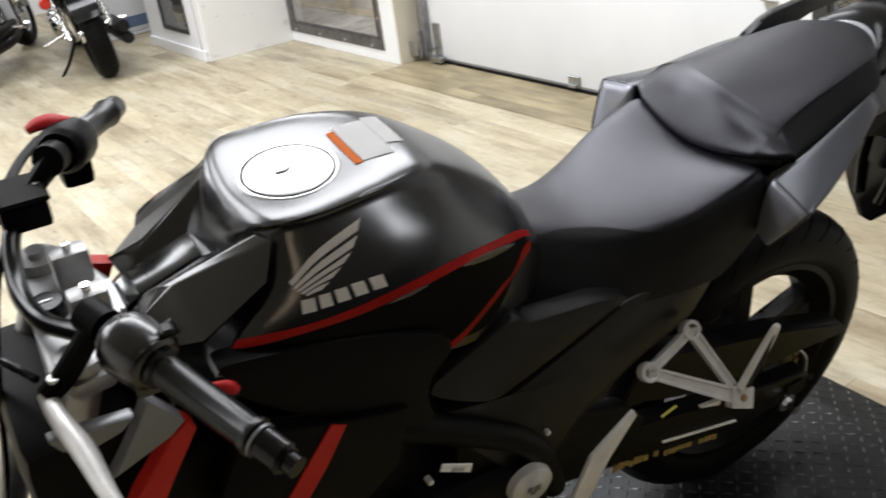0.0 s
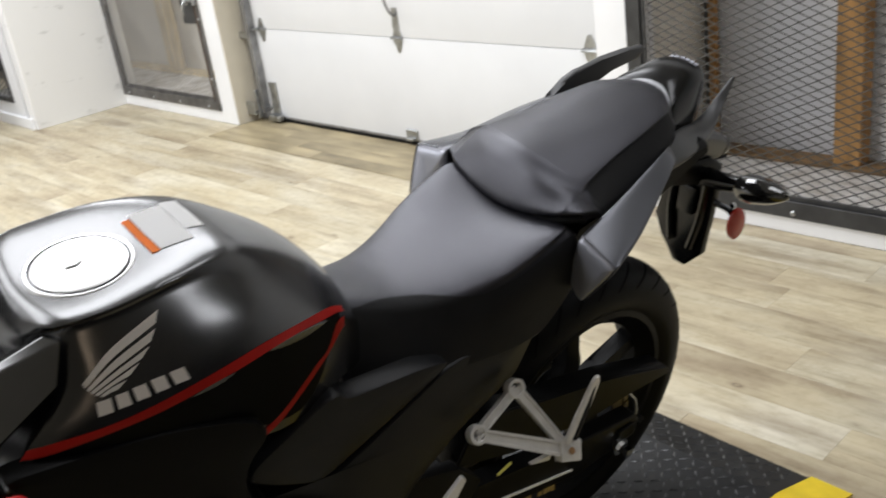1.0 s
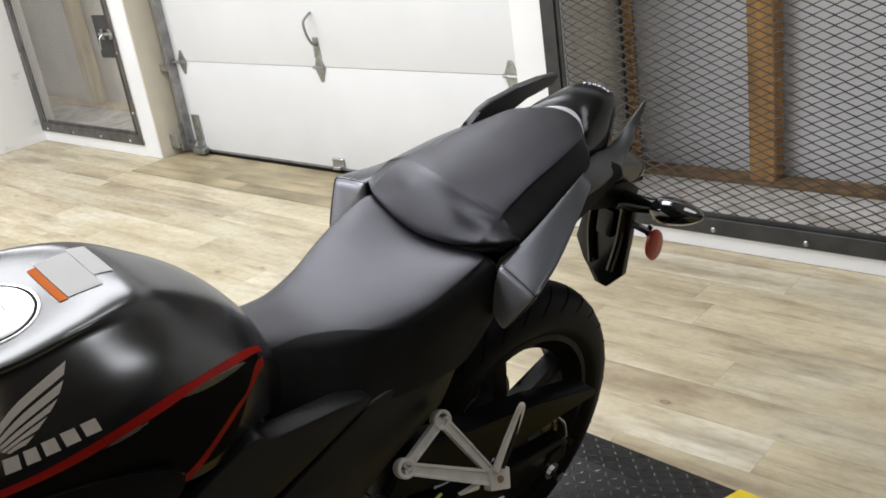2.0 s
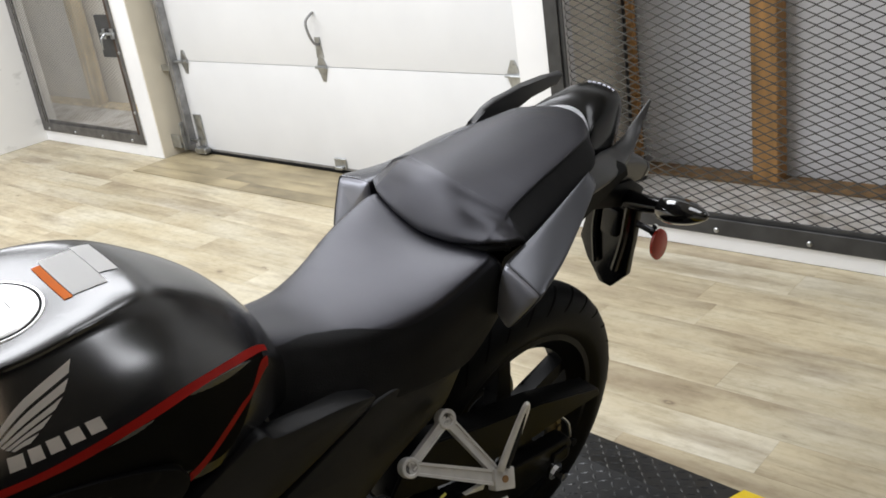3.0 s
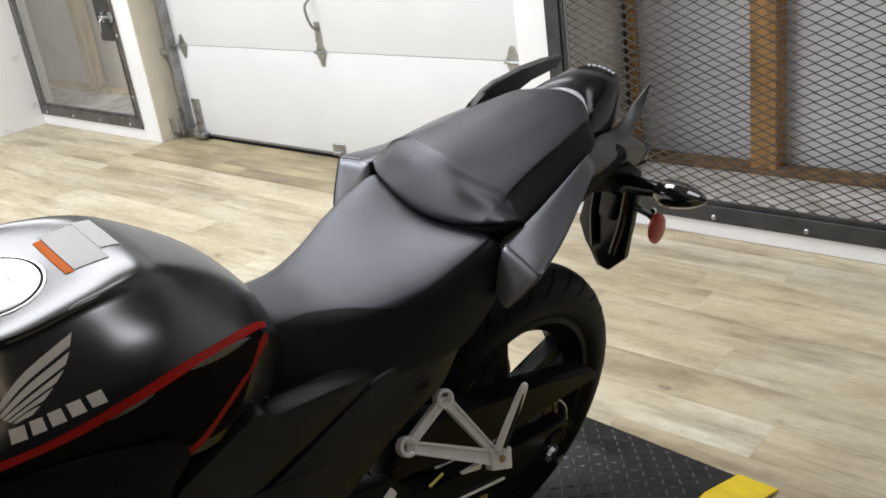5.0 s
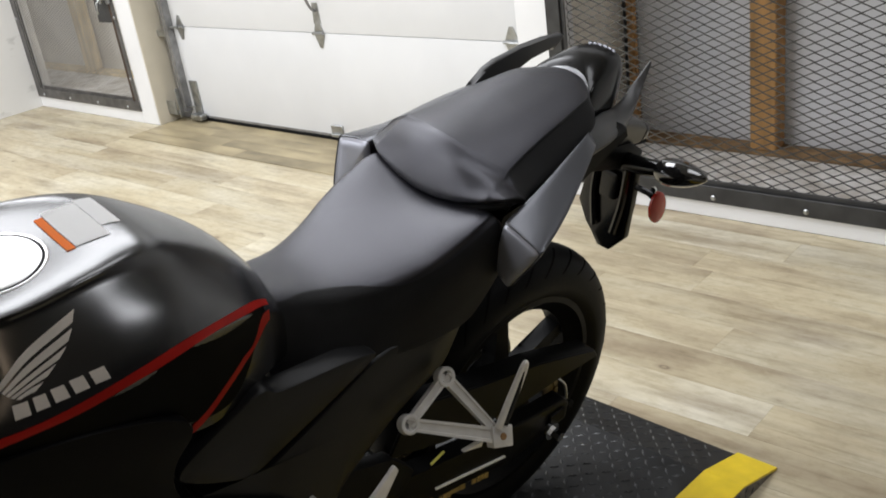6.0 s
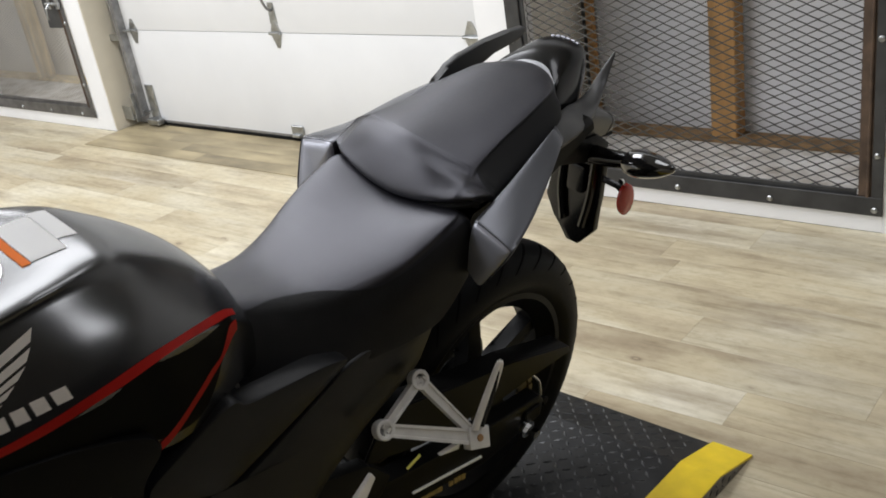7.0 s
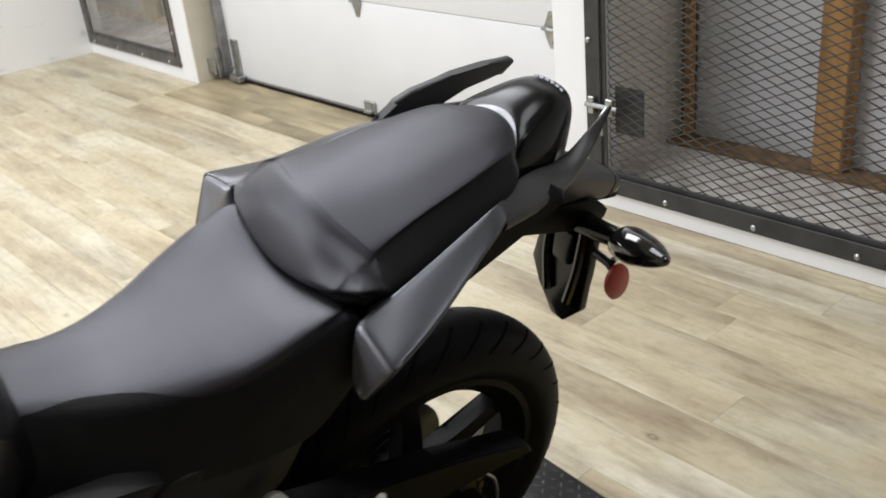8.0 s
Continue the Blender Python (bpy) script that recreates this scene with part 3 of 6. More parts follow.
part("bottom_rail", bm_box((DOOR_X - 0.003, 2.60, 0.0225), (DOOR_X + 0.001, 5.20, 0.034)), M["track"], door, "dark metal bottom rail")


def bm_hinge():
    """A flat strap hinge with a knuckle, tapering to its ends."""
    bm = bm_prism([(-0.012, -0.085), (0.012, -0.085), (0.040, -0.012), (0.040, 0.012), (0.012, 0.075), (-0.012, 0.075), (-0.040, 0.012), (-0.040, -0.012)], 0, -0.004, 0.0, 0.001)
    k = bm_tube([(-0.012, -0.045, 0), (-0.012, 0.045, 0)], 0.009, 10)
    b = [move_bm(bm_lathe([(0, -0.003), (0.006, -0.003), (0.006, 0), (0, 0)], 8, "x"), Matrix.Translation((-0.004, y, z))) for y, z in ((0, -0.06), (0, 0.055), (0.025, 0), (-0.025, 0.0))]
    return join_bm(bm, k, *b)


for hy in (2.735, 3.92, 5.105):
    for k in (1, 2, 3):
        part("hinge", move_bm(bm_hinge(), Matrix.Translation((DOOR_X - 0.001, hy, 0.018 + k * SECT)) @ Matrix.Scale(0.85, 4)), M["steel"], door, "galvanised hinge")
part("lift_handle", bm_tube([(DOOR_X, 3.918, 0.66), (DOOR_X - 0.035, 3.912, 0.68), (DOOR_X - 0.055, 3.915, 0.73), (DOOR_X - 0.05, 3.925, 0.785), (DOOR_X - 0.012, 3.92, 0.815), (DOOR_X, 3.92, 0.818)], 0.0065, 8, 24), M["track"], door, "dark bent handle")
part("handle_plate", bm_prism([(3.895, 0.60), (3.945, 0.60), (3.938, 0.70), (3.902, 0.70)], 0, DOOR_X - 0.004, DOOR_X + 0.001), M["steel"], door)
part("foot_bracket", join_bm(bm_box((DOOR_X - 0.012, 3.87, 0.028), (DOOR_X - 0.001, 3.955, 0.085), 0.003), bm_box((DOOR_X - 0.03, 3.885, 0.03), (DOOR_X - 0.012, 3.94, 0.045), 0.002)), M["steel"], door)
for sy, s in ((5.11, 1), (2.69, -1)):
    part("corner_bracket", join_bm(bm_box((DOOR_X - 0.010, sy - 0.035, 0.02), (DOOR_X - 0.001, sy + 0.035, 0.24), 0.002),
                                   bm_box((DOOR_X - 0.055, sy - 0.075, 0.016), (DOOR_X - 0.010, sy + 0.03, 0.05), 0.004),
                                   bm_tube([(DOOR_X - 0.03, sy, 0.09), (DOOR_X - 0.03, sy + s * 0.10, 0.09)], 0.007, 8)), M["steel"], door, "galvanised corner bracket with roller")
for z in (0.553, 1.088, 1.623):
    for sy, s in ((5.105, 1), (2.735, -1)):
        part("roller", bm_tube([(DOOR_X - 0.02, sy, z), (DOOR_X - 0.02, sy + s * 0.09, z)], 0.008, 8), M["steel"], door)

track = thing("door_track", pose(0, 0, 0), "dark steel vertical track of the garage door", "door track", "garage door tracks")


def bm_track(y, s):
    return bm_prism([(DOOR_X - 0.045, y), (DOOR_X + 0.008, y), (DOOR_X + 0.008, y + s * 0.022), (DOOR_X + 0.001, y + s * 0.022), (DOOR_X + 0.001, y + s * 0.006), (DOOR_X - 0.038, y + s * 0.006), (DOOR_X - 0.038, y + s * 0.03), (DOOR_X - 0.045, y + s * 0.03)], 2, 0.06, 2.25)


part("rail", bm_track(5.178, 1), M["track"], track)
part("foot_plate", bm_box((DOOR_X - 0.075, 5.207, 0.03), (DOOR_X - 0.045, 5.215, 0.20), 0.003), M["steel"], track, "galvanised foot plate")
part("foot_angle", join_bm(bm_box((DOOR_X - 0.09, 5.2155, 0.05), (DOOR_X - 0.02, 5.30, 0.056), 0.001), bm_box((DOOR_X - 0.09, 5.2155, 0.056), (DOOR_X - 0.086, 5.30, 0.13), 0.001)), M["steel"], track)
track2 = thing("door_track", pose(0, 0, 0), "dark steel vertical track of the garage door", "door track", "garage door tracks")
part("rail", bm_track(2.64, -1), M["track"], track2)
for z in (0.5, 1.1, 1.7):
    part("wall_clip", bm_box((DOOR_X - 0.04, 5.21, z), (DOOR_X - 0.034, 5.30, z + 0.035), 0.001), M["steel"], track)
    part("wall_clip", bm_box((DOOR_X - 0.04, 2.585, z), (DOOR_X - 0.034, 2.608, z + 0.035), 0.001), M["steel"], track2)
setting("outside_apron", bm_box((DOOR_X + 0.05, 2.58, -0.05), (4.9, 5.31, -0.004)), M["ledge"], "dusty concrete apron outside the garage door")


# ---- expanded metal cages
def bm_expanded(w, h, lw=0.0675, sw=0.031, strand=0.0030, twist=0.0045):
    """Diamond mesh in the y-z plane from (0, 0): each strand runs in a zigzag and is a flat twisted ribbon."""
    verts, faces = [], []
    nz, ny = int(h / sw) + 1, int(w / (lw / 2)) + 1
    for r in range(nz):
        for flip in (1, -1):
            base = len(verts)
            for k in range(ny + 1):
                up = k % 2
                z = r * sw + (sw * 0.5 if up else 0.0) * flip
                y = min(k * lw / 2, w)
                z = min(max(z, 0), h)
                knot = 1.5
                s = strand * 0.5 * (knot if up == 0 else 1.2)
                x = twist * (1 if (up == 0) == (flip > 0) else -1) * 0.5
                verts += [(x - 0.001, y, z - s), (x - 0.001, y, z + s), (x + 0.0012, y, z + s), (x + 0.0012, y, z - s)]
            for k in range(ny):
                a = base + 4 * k
                b = a + 4
                for j in range(4):
                    faces.append((a + j, a + (j + 1) % 4, b + (j + 1) % 4, b + j))
    me = bpy.data.meshes.new("mesh")
    me.from_pydata(verts, [], faces)
    bm = bmesh.new()
    bm.from_mesh(me)
    bpy.data.meshes.remove(me)
    return bm


def bolt_bm(at, r=0.010):
    return move_bm(bm_lathe([(0, -0.007), (r * 0.6, -0.007), (r, -0.003), (r, 0.0), (0, 0)], 12, "x"), Matrix.Translation(at))


def cage(y0, y1, z0, z1, label, bolts, lock_y, lock_z, lock_side, iron, wire, gauge, lock_x):
    th = thing("wire_cage_door", pose(0, 0, 0), label, "cage door", "wire cage doors", kind="thing")
    fw, px = 0.062, X1 - 0.004
    part("bottom_rail", bm_box((px - 0.006, y0, z0), (px, y1, z0 + fw - 0.0005), 0.0015), iron, th, "black angle iron rail")
    part("top_rail", bm_box((px - 0.006, y0, z1 - fw), (px, y1, z1), 0.0015), iron, th)
    for a, b in ((y0, y0 + 0.034), (y1 - fw, y1)):
        part("stile", bm_box((px - 0.006, a, z0 + fw), (px, b, z1 - fw), 0.0015), iron, th)
    # inner leaf of the cage with its own rusty angle frame
    part("inner_stile", join_bm(bm_box((px + 0.003, y0 + 0.030, z0 + 0.03), (px + 0.008, y0 + fw + 0.010, z1 - 0.05), 0.001), bm_tube([(px, y0 + 0.046, z0 + 0.03), (px, y0 + 0.046, z1 - 0.05)], 0.006, 8), bm_box((px + 0.008, y0 + fw + 0.010, z0 + 0.03), (px + 0.035, y0 + fw + 0.015, z1 - 0.05))), M["rust"], th, "rusty iron leaf frame")
    part("inner_stile", bm_box((px + 0.003, y1 - fw - 0.018, z0 + 0.03), (px + 0.008, y1 - fw + 0.004, z1 - 0.05), 0.001), iron, th)
    part("inner_rail", bm_box((px + 0.009, y0 + fw + 0.02, z0 + 0.04), (px + 0.015, y1 - fw - 0.02, z0 + 0.078), 0.001), iron, th)
    mesh = part("diamond_mesh", move_bm(bm_expanded(y1 - y0 - 2 * fw - 0.03, z1 - z0 - 2 * fw + 0.02, *gauge), Matrix.Translation((px + 0.022, y0 + fw + 0.015, z0 + fw - 0.012))), wire, th, "expanded metal diamond mesh", smooth=False)
    mesh["kind"] = "stuff"
    for by in bolts:
        part("bolt", bolt_bm((px - 0.006, by, z0 + 0.020)), M["steel"], th)
    for k in range(5):
        part("bolt", bolt_bm((px - 0.006, y0 + 0.02, z0 + 0.20 + 0.36 * k)), M["steel"], th)
        part("bolt", bolt_bm((px - 0.006, y1 - 0.016, z0 + 0.53 + 0.36 * k)), M["steel"], th)
    ly0, ly1 = lock_y
    part("lock_plate", bm_box((px + lock_x, ly0, lock_z[0]), (px + lock_x + 0.004, ly1, lock_z[1]), 0.001), M["iron"], th, "dark metal lock plate")
    ends = (ly1, 1) if lock_side > 0 else (ly0 + 0.02, -1)
    zc = 0.5 * (lock_z[0] + lock_z[1]) + 0.02
    e, g = ends

    def strip(p, q, x0, x1, z0, z1):
        return bm_box((x0, min(e + g * p, e + g * q), z0), (x1, max(e + g * p, e + g * q), z1), 0.003)
    part("slide_bolt", join_bm(bm_tube([(px - 0.02, e - g * 0.05, zc), (px - 0.02, e + g * 0.085, zc)], 0.009, 10),
                               strip(-0.03, 0.0, px - 0.024, px - 0.007, zc - 0.03, zc + 0.03), strip(0.05, 0.075, px - 0.024, px - 0.0065, zc - 0.03, zc + 0.03),
                               bm_tube([(px - 0.024, e - g * 0.005, zc), (px - 0.05, e - g * 0.005, zc - 0.02), (px - 0.052, e - g * 0.012, zc - 0.085)], 0.007, 8)), M["steel"], th, "galvanised slide bolt")
    return th


cage(CAGE_R[0], CAGE_R[1], 0.059, CAGE_Z[1], "black iron cage door of diamond mesh, bolted to the white wall", (1.113, 1.443, 1.773, 2.10), (2.215, 2.335), (0.27, 0.435), 1, M["iron"], M["mesh"], (0.0675, 0.031, 0.0030, 0.0045), 0.030)
# north cage: iron and mesh in paler colours than the south one
cage(CAGE_L[0], CAGE_L[1], 0.073, CAGE_Z[1], "black iron cage door of diamond mesh beside the garage door", (5.6, 5.95, 6.3, 6.65), (5.535, 5.70), (0.60, 0.85), -1, M["iron_grey"], M["mesh_pale"], (0.040, 0.0185, 0.0014, 0.0028), 0.012)


# ---- what stands behind the cages
def recess(y0, y1, zl, studs, tag, wood, sheet):
    setting("recess_floor_" + tag, bm_box((X1 + T, y0 - 0.1, -0.02), (4.9, y1 + 0.1, zl), 0.003), M["ledge"], "dusty white ledge behind a cage door")
    setting("recess_side_" + tag + "_a", bm_box((X1 + T + 0.002, y1 + 0.02, zl), (4.28, y1 + 0.10, TOP)), M["cream"], "cream side wall behind a cage door")
    setting("recess_side_" + tag + "_b", bm_box((X1 + T, y0 - 0.10, zl), (4.28, y0 - 0.02, TOP)), M["cream"], "cream side wall behind a cage door")
    fr = thing("stud_frame", pose(0, 0, 0), "old orange pine stud frame behind a cage door", "stud frame", "stud frames")
    for sy, w in studs:
        part("stud", bm_box((4.16 if w > 0.05 else 4.222, sy - w / 2, zl + 0.0205), (4.25, sy + w / 2, 2.6), 0.004), wood, fr)
    part("sole_plate", bm_box((4.15, y0, zl), (4.26, y1, zl + 0.020), 0.004), M["stud_dirty"] if wood == M["stud"] else wood, fr, "dirty pine sole plate")
    edges = [y0] + [s for s, _ in studs] + [y1]
    for a, b in zip(edges[:-1], edges[1:]):
        if b - a > 0.15:
            part("backing_panel", bm_box((4.275, a + 0.006, zl + 0.01), (4.283, b - 0.006, 2.6), 0.001), sheet, fr, "grey plastic sheet", smooth=False)
            for sz in (0.3, 0.9, 1.5):
                part("panel_screw", bolt_bm((4.274, a + 0.08, sz), 0.007), M["steel"], fr)


recess(CAGE_R[0] - 0.10, CAGE_R[1] + 0.08, 0.035, [(1.05, 0.04), (1.85, 0.105), (2.462, 0.036)], "south", M["stud"], M["panel"])
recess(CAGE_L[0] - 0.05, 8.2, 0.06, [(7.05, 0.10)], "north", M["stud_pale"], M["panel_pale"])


# ---- small caged opening in the partition
small = thing("wire_vent", pose(0, 0, 0), "small dark mesh vent in the white partition", "vent")
part("vent_frame", join_bm(bm_box((2.938, by0, bz0), (2.948, by1, bz0 + 0.03), 0.002), bm_box((2.938, by0, bz1 - 0.03), (2.948, by1, bz1), 0.002), bm_box((2.938, by0, bz0 + 0.03), (2.948, by0 + 0.03, bz1 - 0.03), 0.002), bm_box((2.938, by1 - 0.03, bz0 + 0.03), (2.948, by1, bz1 - 0.03), 0.002)), M["iron"], small)
vm = part("vent_mesh", move_bm(bm_expanded(by1 - by0 - 0.05, bz1 - bz0 - 0.05), Matrix.Translation((2.952, by0 + 0.025, bz0 + 0.025))), M["mesh"], small, smooth=False)
vm["kind"] = "stuff"


def jerry_can():
    th = thing("fuel_can", pose(3.10, 7.28, bz0), "dark ribbed fuel can behind the small mesh vent", "fuel can")
    part("body", bm_box((-0.035, -0.16, 0), (0.085, 0.16, 0.30), 0.035, 3), M["matte"], th)
    part("rib", join_bm(*[bm_box((-0.042, -0.13 + 0.1 * k, 0.05), (-0.030, -0.07 + 0.1 * k, 0.24), 0.005) for k in range(3)]), M["matte"], th)
    part("handle", bm_tube([(0.02, -0.1, 0.295), (0.02, -0.08, 0.345), (0.02, 0.06, 0.345), (0.02, 0.08, 0.295)], 0.014, 8, 20), M["matte"], th)
    return th


jerry_can()
setting("vent_shelf", bm_box((3.045, by0 - 0.1, bz0 - 0.03), (3.25, by1 + 0.1, bz0)), M["ledge"], "dusty shelf inside the small vent opening")


# ---- white and blue storage bin by the partition
def storage_bin(m):
    th = thing("storage_bin", m, "white plastic tub with a blue rim on the floor", "storage tub")
    part("tub", bm_prism([(-0.20, -0.15), (0.20, -0.15), (0.20, 0.15), (-0.20, 0.15)], 2, 0.03, 0.36, 0.02, 2), M["whitepl"], th)
    part("band", bm_prism([(-0.206, -0.156), (0.206, -0.156), (0.206, 0.156), (-0.206, 0.156)], 2, 0.07, 0.16, 0.004), M["blue"], th, "blue band")
    part("base", bm_prism([(-0.21, -0.16), (0.21, -0.16), (0.21, 0.16), (-0.21, 0.16)], 2, 0.0, 0.03, 0.008), M["whitepl"], th)
    part("rim", bm_prism([(-0.215, -0.165), (0.215, -0.165), (0.215, 0.165), (-0.215, 0.165)], 2, 0.362, 0.385, 0.008), M["blue"], th, "blue rim")
    return th


storage_bin(pose(2.93, 8.62, 0.0, 0, 0, 8))


# ---------------------------------------------------------------- lift platform of black tread plate
PLAT_H = 0.04
plat_m = pose(2.374, 1.015, 0, 0, 0, -4.4)   # local: x back to the ramp's end (0), y across
plat = thing("lift_platform", plat_m, "low black tread plate lift platform with a yellow painted edge", "lift platform")
LEN, WID, RAMP = 2.75, 0.74, 0.135
side = [(0.0, 0.002), (-RAMP, PLAT_H - 0.003), (-LEN, PLAT_H - 0.003), (-LEN, 0.0), (0.0, 0.0)]
part("deck", bm_prism([(x, z) for x, z in side], 1, 0.012, WID, 0.0), M["plate"], plat, "black tread plate deck", smooth=False)
part("side_plate", bm_prism([(0.0, 0.0005), (-RAMP, PLAT_H - 0.001), (-LEN, PLAT_H - 0.001), (-LEN, 0.0), (-0.002, 0.0)], 1, 0.0, 0.0115), M["side_plate"], plat, "worn tread plate edge", smooth=False)
# painted band follows deck and ramp
band = [(0.006, 0.0005), (0.006, 0.0048), (-RAMP, PLAT_H + 0.0025), (-LEN, PLAT_H + 0.0025), (-LEN, PLAT_H - 0.001), (-RAMP - 0.002, PLAT_H - 0.001), (-0.002, 0.0005)]
part("painted_edge", bm_prism(band, 1, -0.001, 0.095), M["yellow"], plat, "yellow painted safety edge", smooth=False)
# raised lugs of the tread plate
verts, faces = [], []


def lug(cx, cy, ang, lift):
    c, s = math.cos(ang), math.sin(ang)
    base = len(verts)
    for lx2, ly2, h in ((-0.0125, 0, 0), (0, -0.0042, 0), (0.0125, 0, 0), (0, 0.0042, 0), (-0.006, 0, 0.0022), (0.006, 0, 0.0022)):
        verts.append((cx + lx2 * c - ly2 * s, cy + lx2 * s + ly2 * c, lift(cx + lx2 * c - ly2 * s) + h))
    faces.extend([tuple(base + i for i in f) for f in ((0, 1, 5, 4), (1, 2, 5), (2, 3, 4, 5), (3, 0, 4))])


def deck_z(x):
    return (PLAT_H - 0.003) if x < -RAMP else 0.002 + (PLAT_H - 0.005) * (-x / RAMP)


step = 0.0265
for i in range(int(1.35 / step)):
    for j in range(int((WID - 0.012) / step)):
        cx, cy = -0.02 - step * i, 0.03 + step * j
        if cy > WID - 0.02 or cy < 0.11:
            continue
        lug(cx, cy, math.pi / 4 if (i + j) % 2 else -math.pi / 4, deck_z)
# the same lugs on the upright side of the platform
for i in range(int(1.30 / step)):
    for j in range(2):
        cx, cz = -0.02 - step * i, 0.010 + 0.016 * j
        if cz < deck_z(cx) - 0.006:
            c, q = math.cos(math.pi / 4), (1 if (i + j) % 2 else -1) * math.sin(math.pi / 4)
            base = len(verts)
            for a, w, h in ((-0.009, 0, 0), (0, -0.0032, 0), (0.009, 0, 0), (0, 0.0032, 0), (-0.004, 0, 0.002), (0.004, 0, 0.002)):
                verts.append((cx + a * c - w * q, -h - 0.0002, cz + a * q + w * c))
            faces.extend([tuple(base + i2 for i2 in f) for f in ((4, 5, 1, 0), (5, 2, 1), (5, 4, 3, 2), (4, 0, 3))])
me = bpy.data.meshes.new("tread_lug")
me.from_pydata(verts, [], faces)
me.materials.append(M["lug"])
lugs = new("tread_lug", me)
lugs.parent = plat
lugs["kind"] = "stuff"


# ---------------------------------------------------------------- the motorcycle on the lift
# local frame: x to the rear from the rear axle, y to the right, z up from the tyre's foot; it leans on its side stand
BIKE = pose(1.9238, 1.4699, PLAT_H, 13.66, 0, -5.09)
bike = thing("motorcycle", BIKE, "matte black sport motorcycle with red stripes, leaning on the lift platform", "motorcycle")

# ---- fuel tank
tank_skin = Skin([
    (0, [(-0.977, 0, 0.984), (-0.968, 0.050, 0.990), (-0.942, 0.094, 1.004), (-0.953, 0.128, 0.977), (-1.000, 0.152, 0.944), (-1.020, 0.157, 0.928), (-1.030, 0.150, 0.900)]),
    (0, [(-0.960, 0, 1.010), (-0.954, 0.062, 1.013), (-0.932, 0.099, 1.017), (-0.943, 0.134, 0.983), (-0.975, 0.161, 0.950), (-0.985, 0.166, 0.932), (-0.992, 0.157, 0.893)]),
    (0, [(-0.937, 0, 1.027), (-0.926, 0.094, 1.032), (-0.914, 0.106, 1.023), (-0.918, 0.143, 0.987), (-0.930, 0.172, 0.952), (-0.935, 0.175, 0.932), (-0.940, 0.160, 0.885)]),
    (-0.870, [(0, 1.031), (0.099, 1.035), (0.111, 1.024), (0.147, 0.988), (0.178, 0.952), (0.180, 0.930), (0.162, 0.865)]),
    (-0.800, [(0, 1.036), (0.092, 1.037), (0.106, 1.025), (0.148, 0.990), (0.178, 0.955), (0.180, 0.932), (0.16, 0.835)]),
    (-0.730, [(0, 1.034), (0.072, 1.029), (0.098, 1.011), (0.140, 0.982), (0.167, 0.952), (0.169, 0.930), (0.15, 0.800)]),
    (-0.670, [(0, 1.003), (0.050, 0.999), (0.084, 0.986), (0.120, 0.960), (0.146, 0.935), (0.149, 0.915), (0.135, 0.790)]),
    (-0.615, [(0, 0.962), (0.040, 0.958), (0.070, 0.947), (0.099, 0.928), (0.121, 0.908), (0.124, 0.890), (0.12, 0.80)]),
    (-0.575, [(0, 0.915), (0.033, 0.912), (0.058, 0.903), (0.082, 0.887), (0.100, 0.870), (0.102, 0.855), (0.10, 0.79)]),
    (-0.555, [(0, 0.875), (0.028, 0.873), (0.048, 0.866), (0.066, 0.855), (0.080, 0.843), (0.083, 0.832), (0.085, 0.785)]),
])
tank = part("fuel_tank", tank_skin.solid(64, 72), M["tank"], bike, "matte black fuel tank")
def flank(v, s):
    return v if s < 0 else 12 - v


STRIPE = [(0.0, 1.95, 1.60), (0.96, 1.83, 1.25), (2.09, 1.83, 1.35), (3.0, 1.96, 1.46), (3.8, 2.04, 1.56), (4.67, 2.11, 1.50), (5.89, 2.19, 1.70), (7.40, 2.49, 2.20)]
for s in (-1, 1):
    part("stripe", tank_skin.ribbon([(u, flank(a, s), flank(c, s)) for u, a, c in STRIPE], 0.0012, 60), M["red"], tank, "thin red stripe")


for s in (-1, 1):
    part("lower_panel", tank_skin.ribbon([(u, flank(c + 0.12, s), flank(0.15, s)) for u, a, c in STRIPE[:-1]] + [(6.6, flank(2.05, s), flank(0.6, s)), (7.1, flank(2.28, s), flank(1.6, s))], 0.0009, 60), M["matte"], tank, "black lower tank panel")

# filler cap, its ring and hinge cover
def cap_at(x, y):
    return Matrix.Translation((x, y, 1.0325)) @ Euler((0, radians(-2.5), 0)).to_matrix().to_4x4()


cap_m = cap_at(-0.873, -0.012) @ Matrix.Diagonal((1.05, 1.05, 1, 1))
part("cap_ring", move_bm(bm_lathe([(0.0535, -0.006), (0.0568, -0.004), (0.0572, 0.0005), (0.0553, 0.0030), (0.0525, 0.0026), (0.051, -0.006)], 64, "z"), cap_m), M["cap"], tank, "bright filler ring")
part("cap_gap", move_bm(bm_lathe([(0.0500, -0.002), (0.0530, -0.002), (0.0530, 0.0028), (0.0500, 0.0028), (0.0500, -0.002)], 64, "z"), cap_m), M["seal"], tank, "dark gap round the cap")
part("filler_cap", move_bm(bm_lathe([(0, 0.0048), (0.030, 0.0048), (0.046, 0.0042), (0.0495, 0.0030), (0.0505, -0.002), (0, -0.002)], 64, "z"), cap_m), M["cap"], tank, "brushed aluminium filler cap")
part("key_cover", move_bm(bm_prism([(-0.017, -0.004), (-0.004, -0.006), (0.004, -0.001), (0.003, 0.005), (-0.012, 0.006)], 2, 0.0044, 0.0072, 0.001), cap_m), M["steel"], tank)
part("cap_slot", move_bm(bm_box((0.019, -0.012, 0.0046), (0.021, 0.010, 0.0052)), cap_m), M["ink"], tank)


